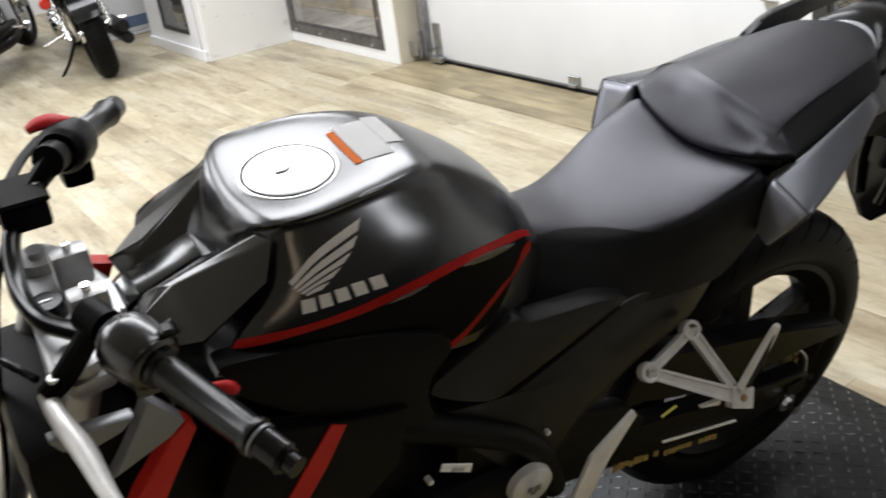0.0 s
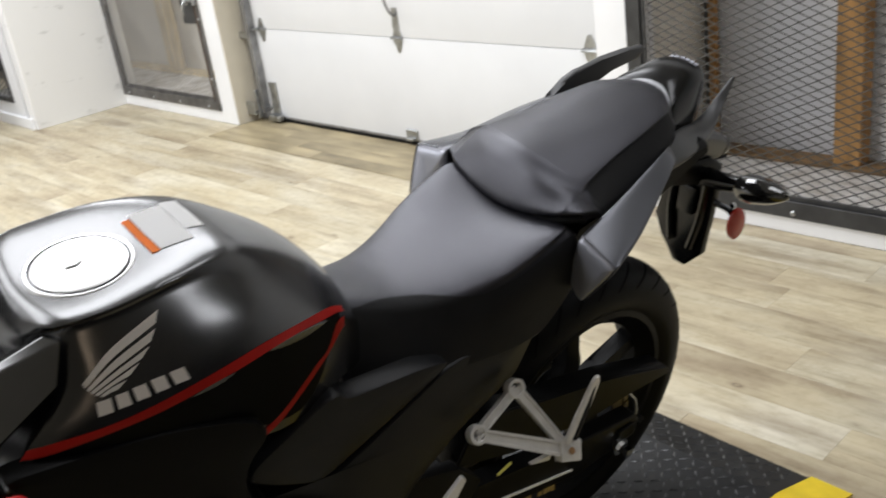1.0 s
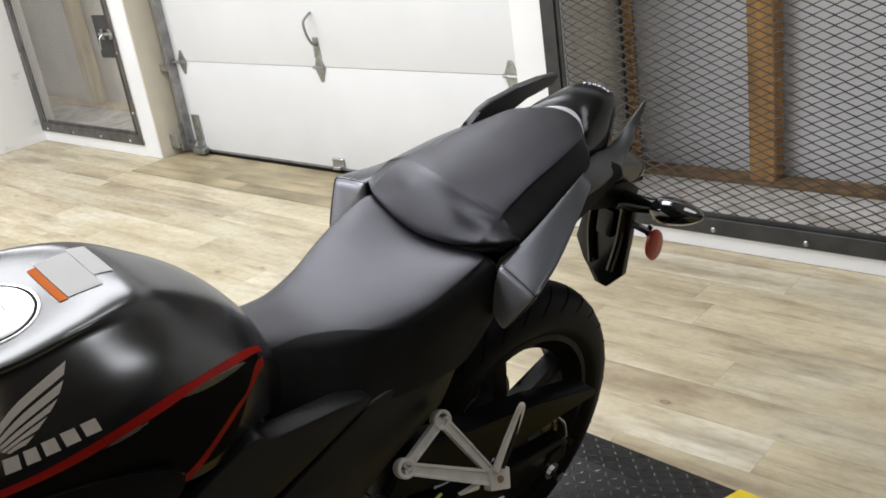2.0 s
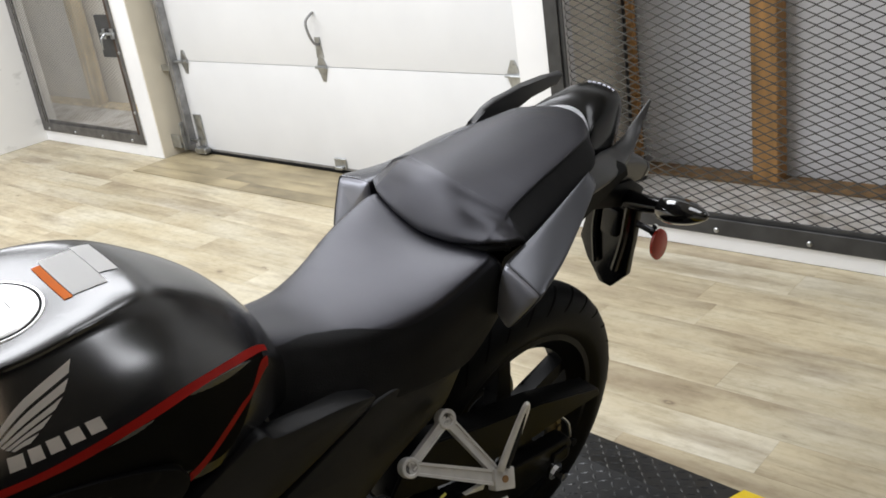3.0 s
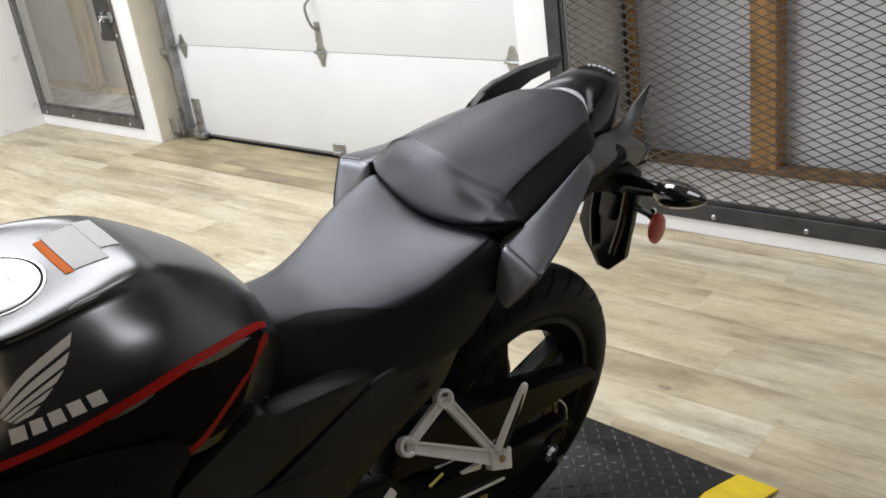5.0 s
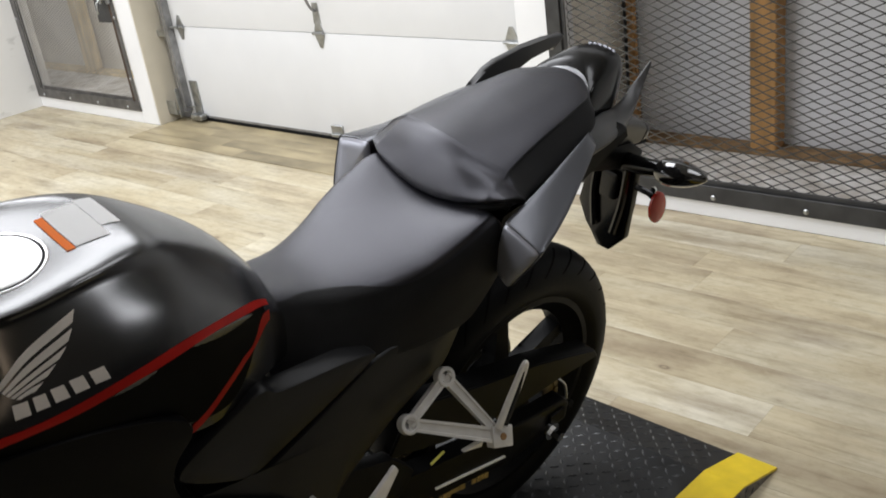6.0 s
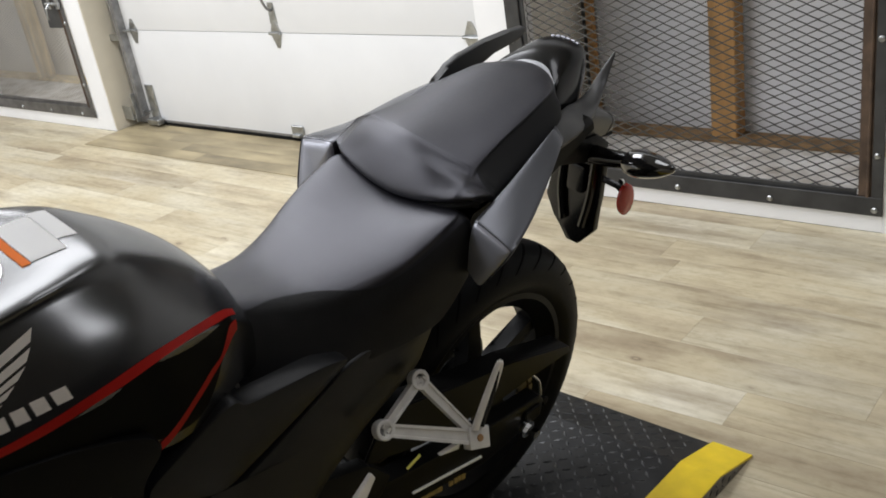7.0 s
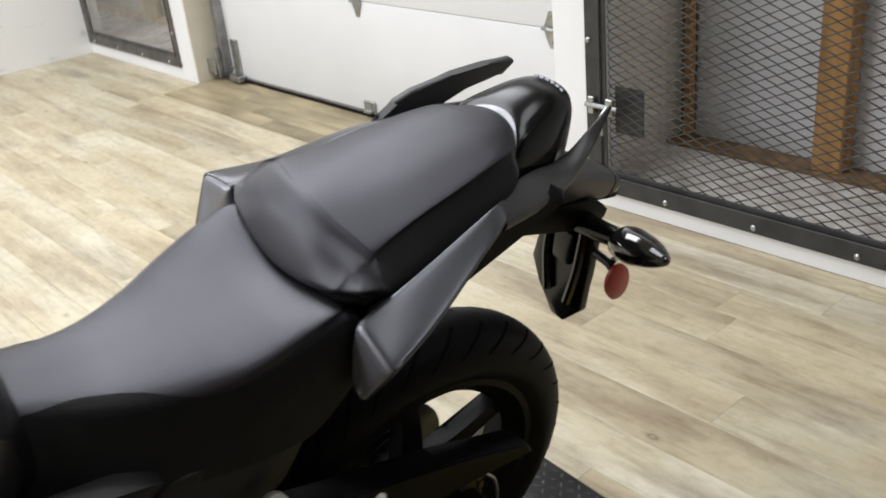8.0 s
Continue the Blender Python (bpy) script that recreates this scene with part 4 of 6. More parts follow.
def on_skin(skin, pts, name, material, label="", lift=0.0010, parent=None):
    """A flat film laid on a shell: outline of (u, v) points as a fan of quads between two rails."""
    a, b = pts
    n = len(a)
    bm = bmesh.new()
    A = [bm.verts.new(skin.at(*p) + lift * skin.normal(*p)) for p in a]
    Mid = [bm.verts.new(skin.at(*[(x + y) / 2 for x, y in zip(p, q)]) + lift * skin.normal(*[(x + y) / 2 for x, y in zip(p, q)])) for p, q in zip(a, b)]
    B = [bm.verts.new(skin.at(*p) + lift * skin.normal(*p)) for p in b]
    for k in range(n - 1):
        bm.faces.new((A[k], A[k + 1], Mid[k + 1], Mid[k]))
        bm.faces.new((Mid[k], Mid[k + 1], B[k + 1], B[k]))
    bmesh.ops.solidify(bm, geom=bm.faces[:], thickness=lift * 0.8)
    return part(name, bm, material, parent or tank, label)


def uv_on(skin, x, z=None, y=None, side=-1):
    """Section and outline numbers of the shell's point at x with a given height on one side, or a given y."""
    best = None
    lo, hi = (0.0, 6.0) if side < 0 else (6.0, 12.0)
    us = np.interp(x, skin.rows[:, 6, 0], np.arange(skin.nu))
    spans = [np.linspace(lo, hi, 61)]
    for _ in range(2):
        for v in spans[-1]:
            p = skin.at(us, v)
            e = abs(p[2] - z) if z is not None else abs(p[1] - y)
            if best is None or e < best[0]:
                best = (e, v)
        spans.append(np.linspace(max(lo, best[1] - 0.1), min(hi, best[1] + 0.1), 41))
    return us, best[1]


for s in (-1, 1):
    low = []
    for x, z in ((-0.604, 0.888), (-0.632, 0.874), (-0.662, 0.856), (-0.700, 0.834), (-0.745, 0.812)):
        u, va = uv_on(tank_skin, x, z=z + 0.008, side=s)
        low.append((u, va, uv_on(tank_skin, x, z=z - 0.006, side=s)[1]))
    part("stripe", tank_skin.ribbon(low, 0.0012, 30), M["red"], tank, "thin red stripe")


# warning label behind the cap
def rails(x0, x1, ya, yb, n=6):
    xs = np.linspace(x0, x1, n)
    return [uv_on(tank_skin, x, y=ya, side=-1 if ya < 0 else 1) for x in xs], [uv_on(tank_skin, x, y=yb, side=-1 if yb < 0 else 1) for x in xs]


on_skin(tank_skin, rails(-0.803, -0.793, -0.046, 0.036), "label_band", M["orange"], "orange band of the warning label")
on_skin(tank_skin, rails(-0.792, -0.752, -0.044, 0.044), "warning_label", M["label"], "white warning label")
on_skin(tank_skin, rails(-0.7515, -0.728, -0.022, 0.050), "label_tab", M["label"], "white label tab")
# upper edges of the feathers, tip to root, as section and outline numbers of the tank
FEATHER = [[(3.51, 3.72), (2.42, 3.36), (1.52, 2.93)], [(3.36, 3.42), (2.42, 3.14), (1.66, 2.80)], [(3.17, 3.17), (2.42, 2.95), (1.76, 2.73)], [(2.90, 2.94), (2.36, 2.80), (1.86, 2.66)], [(2.58, 2.72), (2.26, 2.68), (1.98, 2.60)], [(2.30, 2.56), (2.20, 2.56), (2.08, 2.55)]]
# silver wing badge: five feathers and a row of plain bars below, on both flanks
for s in (-1, 1):
    for up, low in zip(FEATHER[:-1], FEATHER[1:]):
        a, b = smooth_path(up, 8), smooth_path([[p + 0.72 * (q - p) for p, q in zip(x, y)] for x, y in zip(up, low)], 8)
        on_skin(tank_skin, ([(u, flank(v, s)) for u, v in a], [(u, flank(v, s)) for u, v in b]), "badge_feather", M["decal"], "silver wing badge feather")
    for k in range(5):
        x0 = -0.940 + 0.0222 * k
        pa = [uv_on(tank_skin, x, z=0.9685 + 0.0006 * k, side=s) for x in (x0, x0 + 0.008, x0 + 0.016)]
        pb = [uv_on(tank_skin, x, z=0.9575 + 0.0006 * k, side=s) for x in (x0 + 0.001, x0 + 0.009, x0 + 0.017)]
        on_skin(tank_skin, (pa, pb), "badge_bar", M["decal"], "silver badge bar")

# ---- covers in front of the tank
front_skin = Skin([
    (-1.100, [(0, 0.915), (0.030, 0.913), (0.050, 0.900), (0.070, 0.880), (0.080, 0.85), (0.085, 0.82), (0.080, 0.78)]),
    (-1.065, [(0, 0.938), (0.034, 0.936), (0.058, 0.925), (0.085, 0.900), (0.105, 0.87), (0.112, 0.84), (0.105, 0.79)]),
    (-1.025, [(0, 0.955), (0.036, 0.953), (0.062, 0.945), (0.095, 0.918), (0.125, 0.885), (0.135, 0.85), (0.130, 0.79)]),
    (-0.990, [(0, 0.966), (0.040, 0.966), (0.070, 0.960), (0.108, 0.935), (0.140, 0.905), (0.148, 0.87), (0.145, 0.80)]),
    (-0.965, [(0, 0.968), (0.045, 0.968), (0.078, 0.964), (0.115, 0.940), (0.145, 0.910), (0.150, 0.88), (0.15, 0.81)]),
])
part("front_cover", front_skin.solid(26, 48), M["black"], bike, "glossy black cover ahead of the tank", angle=28)
for s in (-1, 1):
    # bladed wing at each side that ends in a point over the tank's flank
    pts = dict(T=(-0.937, 0.111, 1.021), Ti=(-0.949, 0.095, 1.023), Fr=(-1.041, 0.067, 0.972), Fi=(-1.050, 0.052, 0.965), Sr=(-1.001, 0.018, 0.960), Sf=(-1.068, 0.016, 0.936),
               a=(-0.956, 0.133, 0.987), c=(-1.035, 0.148, 0.953), d=(-1.076, 0.115, 0.935), e=(-1.074, 0.078, 0.958))
    bm = bmesh.new()
    vs = {k: bm.verts.new((p[0], -p[1], p[2]) if s < 0 else (p[0], 0.72 * p[1], p[2] - 0.010)) for k, p in pts.items()}
    for f in (("T", "Ti", "Fi", "Fr"), ("Ti", "Sr", "Sf", "Fi"), ("T", "Fr", "c", "a"), ("Fr", "e", "d", "c"), ("Fi", "e", "Fr"), ("Fi", "Sf", "e")):
        bm.faces.new([vs[i] for i in f])
    bmesh.ops.recalc_face_normals(bm, faces=bm.faces[:])
    bmesh.ops.bevel(bm, geom=[e for e in bm.edges if len(e.link_faces) == 2], offset=0.002, segments=2, affect="EDGES", profile=0.6)
    bmesh.ops.solidify(bm, geom=bm.faces[:], thickness=0.004)
    part("wing_cover", bm, M["satin"], bike, "angular satin black wing cover", angle=24)
part("saddle_cover", bm_prism([(-0.990, 0.970), (-1.001, 0.966), (-1.068, 0.9435), (-1.10, 0.922), (-1.10, 0.905), (-1.068, 0.925), (-0.990, 0.945)], 1, -0.024, 0.026, 0.002), M["satin"], bike, "satin black cover between the wings")

# side covers under the tank
for s in (-1, 1):
    o = [(-1.036, 0.940), (-0.970, 0.928), (-0.905, 0.915), (-0.853, 0.900), (-0.799, 0.878), (-0.761, 0.855), (-0.750, 0.829), (-0.780, 0.800), (-0.789, 0.766), (-0.776, 0.719), (-0.835, 0.729), (-0.915, 0.789), (-0.979, 0.848), (-1.017, 0.886), (-1.027, 0.916)]
    o = o if s < 0 else o[1:-3]
    part("side_cover", bm_panel(o, s * 0.150, s * 0.178, 0.004), M["matte"], bike, "black plastic side cover")
    o = [(-0.636, 0.806), (-0.702, 0.779), (-0.763, 0.750), (-0.770, 0.732), (-0.736, 0.703), (-0.670, 0.664), (-0.610, 0.685), (-0.543, 0.711), (-0.434, 0.757), (-0.496, 0.772), (-0.559, 0.779), (-0.618, 0.787)]
    part("knee_cover", bm_panel(o, s * 0.112, s * 0.146, 0.004), M["greypl"], bike, "charcoal plastic knee cover")
    o = [(-0.424, 0.751), (-0.337, 0.731), (-0.262, 0.735), (-0.285, 0.690), (-0.305, 0.655), (-0.370, 0.627), (-0.413, 0.605), (-0.467, 0.568), (-0.511, 0.536), (-0.550, 0.476), (-0.636, 0.50), (-0.714, 0.60), (-0.752, 0.690), (-0.668, 0.649), (-0.605, 0.669), (-0.535, 0.698)]
    part("side_panel", bm_panel(o, s * 0.105, s * 0.141, 0.003), M["greypl"], bike, "charcoal side panel")
    # radiator shroud with a red slash, and the white front panel
    o = [(-1.02, 0.845), (-0.93, 0.805), (-0.82, 0.775), (-0.84, 0.68), (-0.94, 0.60), (-1.02, 0.60), (-1.08, 0.72)]
    part("radiator_shroud", bm_prism(o, 1, s * 0.165, s * 0.188, 0.006, 2), M["matte"], bike, "black radiator shroud")
    o = [(-0.923, 0.804), (-0.905, 0.794), (-0.932, 0.744), (-0.958, 0.705), (-0.995, 0.650), (-1.025, 0.660), (-0.982, 0.720), (-0.948, 0.769)]
    part("shroud_slash", bm_prism(o, 1, s * 0.188, s * 0.1905), M["red"], bike, "red slash on the shroud")
    # pointed silver panel at the front with a red slash below it; the far one stands lower
    near = s < 0
    o = [(-1.108, 0.926), (-1.075, 0.877), (-1.094, 0.862), (-1.160, 0.835), (-1.118, 0.893)] if near else [(-1.128, 0.897), (-1.098, 0.886), (-1.100, 0.862), (-1.150, 0.80), (-1.18, 0.84)]
    part("front_panel", bm_prism(o, 1, s * 0.150, s * 0.170, 0.003, 2), M["pearl"], bike, "silver grey front panel")
    o = [(-1.074, 0.876), (-1.065, 0.862), (-1.114, 0.778), (-1.165, 0.690), (-1.195, 0.700), (-1.141, 0.796), (-1.093, 0.861)] if near else [(-1.097, 0.886), (-1.062, 0.872), (-1.074, 0.850), (-1.12, 0.77), (-1.15, 0.79), (-1.099, 0.861)]
    part("panel_slash", bm_prism(o, 1, s * 0.148, s * 0.171, 0.003, 2), M["red"], bike, "red slash of the front panel")
    if near:
        o = [(-1.205, 0.915), (-1.122, 0.907), (-1.137, 0.893), (-1.165, 0.886), (-1.195, 0.896)]
        part("vane", bm_prism(o, 1, -0.168, -0.150, 0.003, 2), M["pearl"], bike, "grey vane beside the front panel")

part("radiator", bm_box((-1.12, -0.14, 0.42), (-1.02, 0.14, 0.80), 0.01), M["engine"], bike, "black radiator")
part("inner_fairing", bm_box((-1.24, -0.125, 0.60), (-1.10, 0.125, 0.86), 0.03, 2), M["engine"], bike)

# ---- seats
seat_skin = Skin([
    (-0.590, [(0, 0.872), (0.042, 0.867), (0.054, 0.853), (0.066, 0.825), (0.082, 0.785), (0.090, 0.765), (0.092, 0.755)]),
    (-0.535, [(0, 0.850), (0.050, 0.847), (0.070, 0.829), (0.087, 0.800), (0.102, 0.772), (0.110, 0.755), (0.112, 0.745)]),
    (-0.460, [(0, 0.832), (0.070, 0.829), (0.094, 0.806), (0.111, 0.779), (0.124, 0.757), (0.130, 0.742), (0.132, 0.732)]),
    (-0.390, [(0, 0.834), (0.092, 0.830), (0.115, 0.810), (0.130, 0.784), (0.138, 0.755), (0.142, 0.737), (0.143, 0.726)]),
    (-0.325, [(0, 0.846), (0.112, 0.846), (0.130, 0.833), (0.144, 0.808), (0.148, 0.765), (0.149, 0.738), (0.149, 0.722)]),
    (-0.265, [(0, 0.860), (0.118, 0.868), (0.136, 0.857), (0.149, 0.832), (0.151, 0.785), (0.150, 0.748), (0.150, 0.728)]),
    (-0.212, [(0, 0.863), (0.114, 0.880), (0.132, 0.876), (0.146, 0.855), (0.149, 0.815), (0.149, 0.790), (0.148, 0.770)]),
    (-0.190, [(0, 0.852), (0.070, 0.860), (0.120, 0.868), (0.138, 0.850), (0.142, 0.820), (0.142, 0.80), (0.14, 0.785)]),
])
part("rider_seat", seat_skin.solid(56, 64), M["vinyl"], bike, "black vinyl rider seat", angle=60)
# grained side panels of the seat, sewn on along the crease
CREASE = [(0.25, 4.3), (0.9, 4.7), (1.45, 5.1), (2.0, 5.15), (2.5, 5.0), (3.0, 4.6), (3.5, 4.2), (4.3, 3.9), (5.2, 3.8), (6.0, 3.6), (6.8, 3.4)]
for s in (-1, 1):
    part("seat_side", seat_skin.ribbon([(u, flank(v if s < 0 else v - 1.1, s), flank(0.12, s)) for u, v in CREASE], 0.0011, 60, 20), M["vinyl_side"], bike, "grained black seat side")
# the pillion pad: a dished nose face, a crest and a top that narrows to the rear; it sits a little askew to the right
def askew(half, tilt, shift):
    return [(x, y + shift, z - tilt * y) for x, y, z in half]


def both(half):
    return [(x, -y, z) for x, y, z in half[::-1]] + half[1:]


PILLION = [
    [(-0.185, 0, 0.850), (-0.185, 0.060, 0.855), (-0.182, 0.108, 0.866), (-0.180, 0.122, 0.870), (-0.176, 0.138, 0.876), (-0.170, 0.136, 0.868)],
    [(-0.216, 0, 0.862), (-0.213, 0.060, 0.868), (-0.206, 0.110, 0.882), (-0.203, 0.124, 0.887), (-0.194, 0.144, 0.894), (-0.186, 0.142, 0.880)],
    [(-0.227, 0, 0.873), (-0.224, 0.060, 0.879), (-0.216, 0.113, 0.892), (-0.210, 0.128, 0.897), (-0.198, 0.147, 0.900), (-0.180, 0.150, 0.886)],
    [(-0.222, 0, 0.891), (-0.219, 0.060, 0.895), (-0.209, 0.113, 0.902), (-0.202, 0.128, 0.904), (-0.188, 0.149, 0.902), (-0.175, 0.150, 0.886)],
    [(-0.204, 0, 0.921), (-0.202, 0.057, 0.921), (-0.189, 0.110, 0.917), (-0.182, 0.126, 0.913), (-0.167, 0.151, 0.902), (-0.160, 0.150, 0.886)],
    [(-0.184, 0, 0.939), (-0.181, 0.055, 0.935), (-0.169, 0.107, 0.926), (-0.163, 0.121, 0.919), (-0.153, 0.148, 0.904), (-0.150, 0.148, 0.885)],
    [(-0.172, 0, 0.9460), (-0.169, 0.054, 0.941), (-0.158, 0.106, 0.930), (-0.154, 0.117, 0.922), (-0.146, 0.146, 0.906), (-0.142, 0.146, 0.886)],
    [(-0.158, 0, 0.9480), (-0.155, 0.053, 0.944), (-0.146, 0.104, 0.934), (-0.142, 0.113, 0.926), (-0.134, 0.143, 0.906), (-0.132, 0.143, 0.888)],
    [(-0.080, 0, 0.956), (-0.080, 0.049, 0.954), (-0.080, 0.096, 0.945), (-0.080, 0.102, 0.937), (-0.080, 0.134, 0.908), (-0.080, 0.132, 0.895)],
    [(0.000, 0, 0.967), (0.000, 0.045, 0.9655), (0.000, 0.086, 0.958), (0.000, 0.092, 0.950), (0.000, 0.120, 0.920), (0.000, 0.118, 0.906)],
    [(0.068, 0, 0.975), (0.068, 0.040, 0.9735), (0.066, 0.074, 0.967), (0.064, 0.080, 0.959), (0.062, 0.104, 0.934), (0.060, 0.100, 0.915)],
    [(0.114, 0, 0.976), (0.110, 0.033, 0.973), (0.096, 0.061, 0.964), (0.090, 0.068, 0.957), (0.086, 0.088, 0.937), (0.084, 0.085, 0.920)],
    [(0.129, 0, 0.968), (0.124, 0.030, 0.965), (0.108, 0.057, 0.956), (0.100, 0.066, 0.949), (0.094, 0.083, 0.934), (0.090, 0.080, 0.920)],
    [(0.132, 0, 0.945), (0.127, 0.028, 0.943), (0.110, 0.055, 0.937), (0.102, 0.063, 0.934), (0.095, 0.080, 0.926), (0.090, 0.078, 0.918)],
]
pillion_skin = Skin(rows=[askew(both(h), 0.04 if k < 4 else 0.0 if k == 4 else -0.06 if k < 8 else -0.03, 0.004) for k, h in enumerate(PILLION)])
part("pillion_seat", pillion_skin.solid(105, 101), M["vinyl"], bike, "black vinyl pillion seat", angle=50)
for s in (-1, 1):
    part("pillion_side", pillion_skin.ribbon([(u, v if s < 0 else 10 - v, 0.15 if s < 0 else 9.85) for u, v in ((2.2, 0.75), (3.0, 0.9), (4.0, 1.15), (5.0, 1.5), (6.0, 1.85), (7.0, 2.25), (8.0, 2.35), (9.0, 2.35), (10.0, 2.3), (11.0, 2.2))], 0.0007, 70, 12), M["vinyl_side"], bike, "grained black pillion side")
# black tube that draws the shade in the gap under the pillion's nose
part("seat_gap", bm_tube([pillion_skin.at(0.9, v) + (0.004, 0, -0.004) for v in np.linspace(0.6, 9.4, 18)], 0.0075, 8, 40), M["seal"], bike, "dark strip for the shaded gap between the seats")
part("seat_base", bm_prism([(-0.60, 0.735), (-0.2, 0.76), (-0.17, 0.86), (0.15, 0.91), (0.16, 0.88), (-0.1, 0.80), (-0.25, 0.70), (-0.55, 0.70)], 1, -0.115, 0.115, 0.01), M["matte"], bike)

# ---- tail: cowls, grab rails, centre cover
for s in (-1, 1):
    foot = (-0.212, -0.176, 0.772) if s < 0 else (-0.240, 0.205, 0.790)
    lines = [
        [(-0.204, s * 0.152, 0.876 if s < 0 else 0.890), (-0.196, s * 0.151, 0.882 if s < 0 else 0.894), (-0.120, s * 0.147, 0.906), (-0.020, s * 0.130, 0.934), (0.080, s * 0.106, 0.948), (0.160, s * 0.074, 0.956)],
        [(-0.206, s * 0.228, 0.857 if s < 0 else 0.872), (-0.198, s * 0.231, 0.861 if s < 0 else 0.875), (-0.120, s * 0.206, 0.882), (-0.020, s * 0.170, 0.914), (0.080, s * 0.134, 0.934), (0.160, s * 0.096, 0.945)],
        [foot, (foot[0] + 0.010, foot[1] + s * 0.003, foot[2] + 0.006), (-0.125, s * 0.166, 0.824), (-0.020, s * 0.138, 0.868), (0.080, s * 0.112, 0.893), (0.160, s * 0.084, 0.906)],
        [(-0.205, s * 0.140, 0.79), (-0.195, s * 0.140, 0.80), (-0.120, s * 0.130, 0.85), (-0.020, s * 0.110, 0.88), (0.080, s * 0.09, 0.90), (0.160, s * 0.06, 0.91)],
    ]
    if s < 0:
        ends = [[(0.005, -0.124, 0.934), (0.042, -0.108, 0.928)], [(0.005, -0.150, 0.920), (0.042, -0.122, 0.915)], [(0.005, -0.138, 0.890), (0.042, -0.118, 0.900)], [(0.005, -0.11, 0.89), (0.042, -0.10, 0.905)]]
        lines = [c[:3] + e for c, e in zip(lines, ends)]
    cols = np.array([smooth_path(c, 28) for c in lines])
    bm = bmesh.new()
    rings = []
    for i in range(28):
        ring = [np.array(c) for c in cols[:, i]]
        for cut in (0.07, 0.25, 0.25):
            ring = [q for a, b in zip(ring, ring[1:] + ring[:1]) for q in ((1 - cut) * a + cut * b, cut * a + (1 - cut) * b)]
        rings.append(ring)
    # domed front end
    mid = sum(rings[0]) / len(rings[0])
    dome = [[mid + (q - mid) * f + (-dx, 0, 0) for q in rings[0]] for f, dx in ((0.2, 0.0065), (0.6, 0.006), (0.90, 0.0045), (0.965, 0.0025))]
    V = [[bm.verts.new(q) for q in ring] for ring in dome + rings]
    n = len(V[0])
    for a, b in zip(V[:-1], V[1:]):
        for j in range(n):
            bm.faces.new((a[j], a[(j + 1) % n], b[(j + 1) % n], b[j]))
    bm.faces.new(V[0])
    bm.faces.new(V[-1][::-1])
    bmesh.ops.recalc_face_normals(bm, faces=bm.faces[:])
    cap_bm = bm.copy()
    bm.faces.ensure_lookup_table()
    cap_bm.faces.ensure_lookup_table()
    front_faces = set(range(4 * n)) | {len(bm.faces) - 2}
    bmesh.ops.delete(bm, geom=[f for f in bm.faces if f.index in front_faces], context="FACES")
    bmesh.ops.delete(cap_bm, geom=[f for f in cap_bm.faces if f.index not in front_faces], context="FACES")
    cowl = part("tail_cowl", bm, M["cowl"], bike, "charcoal tail side cowl", angle=50)
    # end face coloured lighter than the cowl for the lamp's reflection on it
    part("cowl_end", cap_bm, M["trim"], cowl, "cowl end face with lamp sheen in its colour", angle=50)
    # grab rail: near one a blade that rises to the rear, far one a flat loop with a chisel end
    if s < 0:
        edge = [(0.034, -0.096, 0.926, -0.126, 0.902, 0.026), (0.075, -0.080, 0.930, -0.120, 0.902, 0.030), (0.125, -0.064, 0.924, -0.108, 0.898, 0.030), (0.178, -0.049, 0.907, -0.091, 0.899, 0.024), (0.214, -0.046, 0.913, -0.078, 0.907, 0.018), (0.244, -0.043, 0.930, -0.065, 0.919, 0.013), (0.266, -0.046, 0.950, -0.057, 0.940, 0.009), (0.283, -0.050, 0.968, -0.053, 0.963, 0.004)]
        bm = bmesh.new()
        rings = []
        for x, yi, zi, yo, zo, h in smooth_path(edge, 36):
            c, a = np.array((x, 0.5 * (yi + yo), 0.5 * (zi + zo) - 0.35 * h)), np.array((0, 0.5 * (yo - yi), 0.5 * (zo - zi)))
            b = np.array((0, -a[2], a[1])) / np.linalg.norm(a) * 0.5 * h
            b = b if b[2] > 0 else -b
            ring = []
            for k in range(16):
                ca, sa = math.cos(math.pi * k / 8), math.sin(math.pi * k / 8)
                ring.append(bm.verts.new(c + a * math.copysign(abs(ca) ** 0.6, ca) + b * math.copysign(abs(sa) ** 0.6, sa)))
            rings.append(ring)
        for a, b in zip(rings[:-1], rings[1:]):
            for j in range(16):
                bm.faces.new((a[j], a[(j + 1) % 16], b[(j + 1) % 16], b[j]))
        bm.faces.new(rings[0][::-1])
        bm.faces.new(rings[-1])
        part("grab_rail", bm, M["rail"], bike, "charcoal grab rail", angle=50)
    else:
        o = [(-0.020, 0.905), (0.022, 0.931), (0.045, 0.956), (0.075, 0.965), (0.147, 0.9715), (0.211, 0.972), (0.258, 0.970), (0.264, 0.962), (0.240, 0.946), (0.214, 0.9525), (0.170, 0.948), (0.130, 0.936), (0.115, 0.918), (0.05, 0.895), (-0.02, 0.88)]
        part("grab_rail", bm_prism(o, 1, 0.130, 0.145, 0.005, 3), M["rail"], bike, "charcoal grab rail", angle=40)
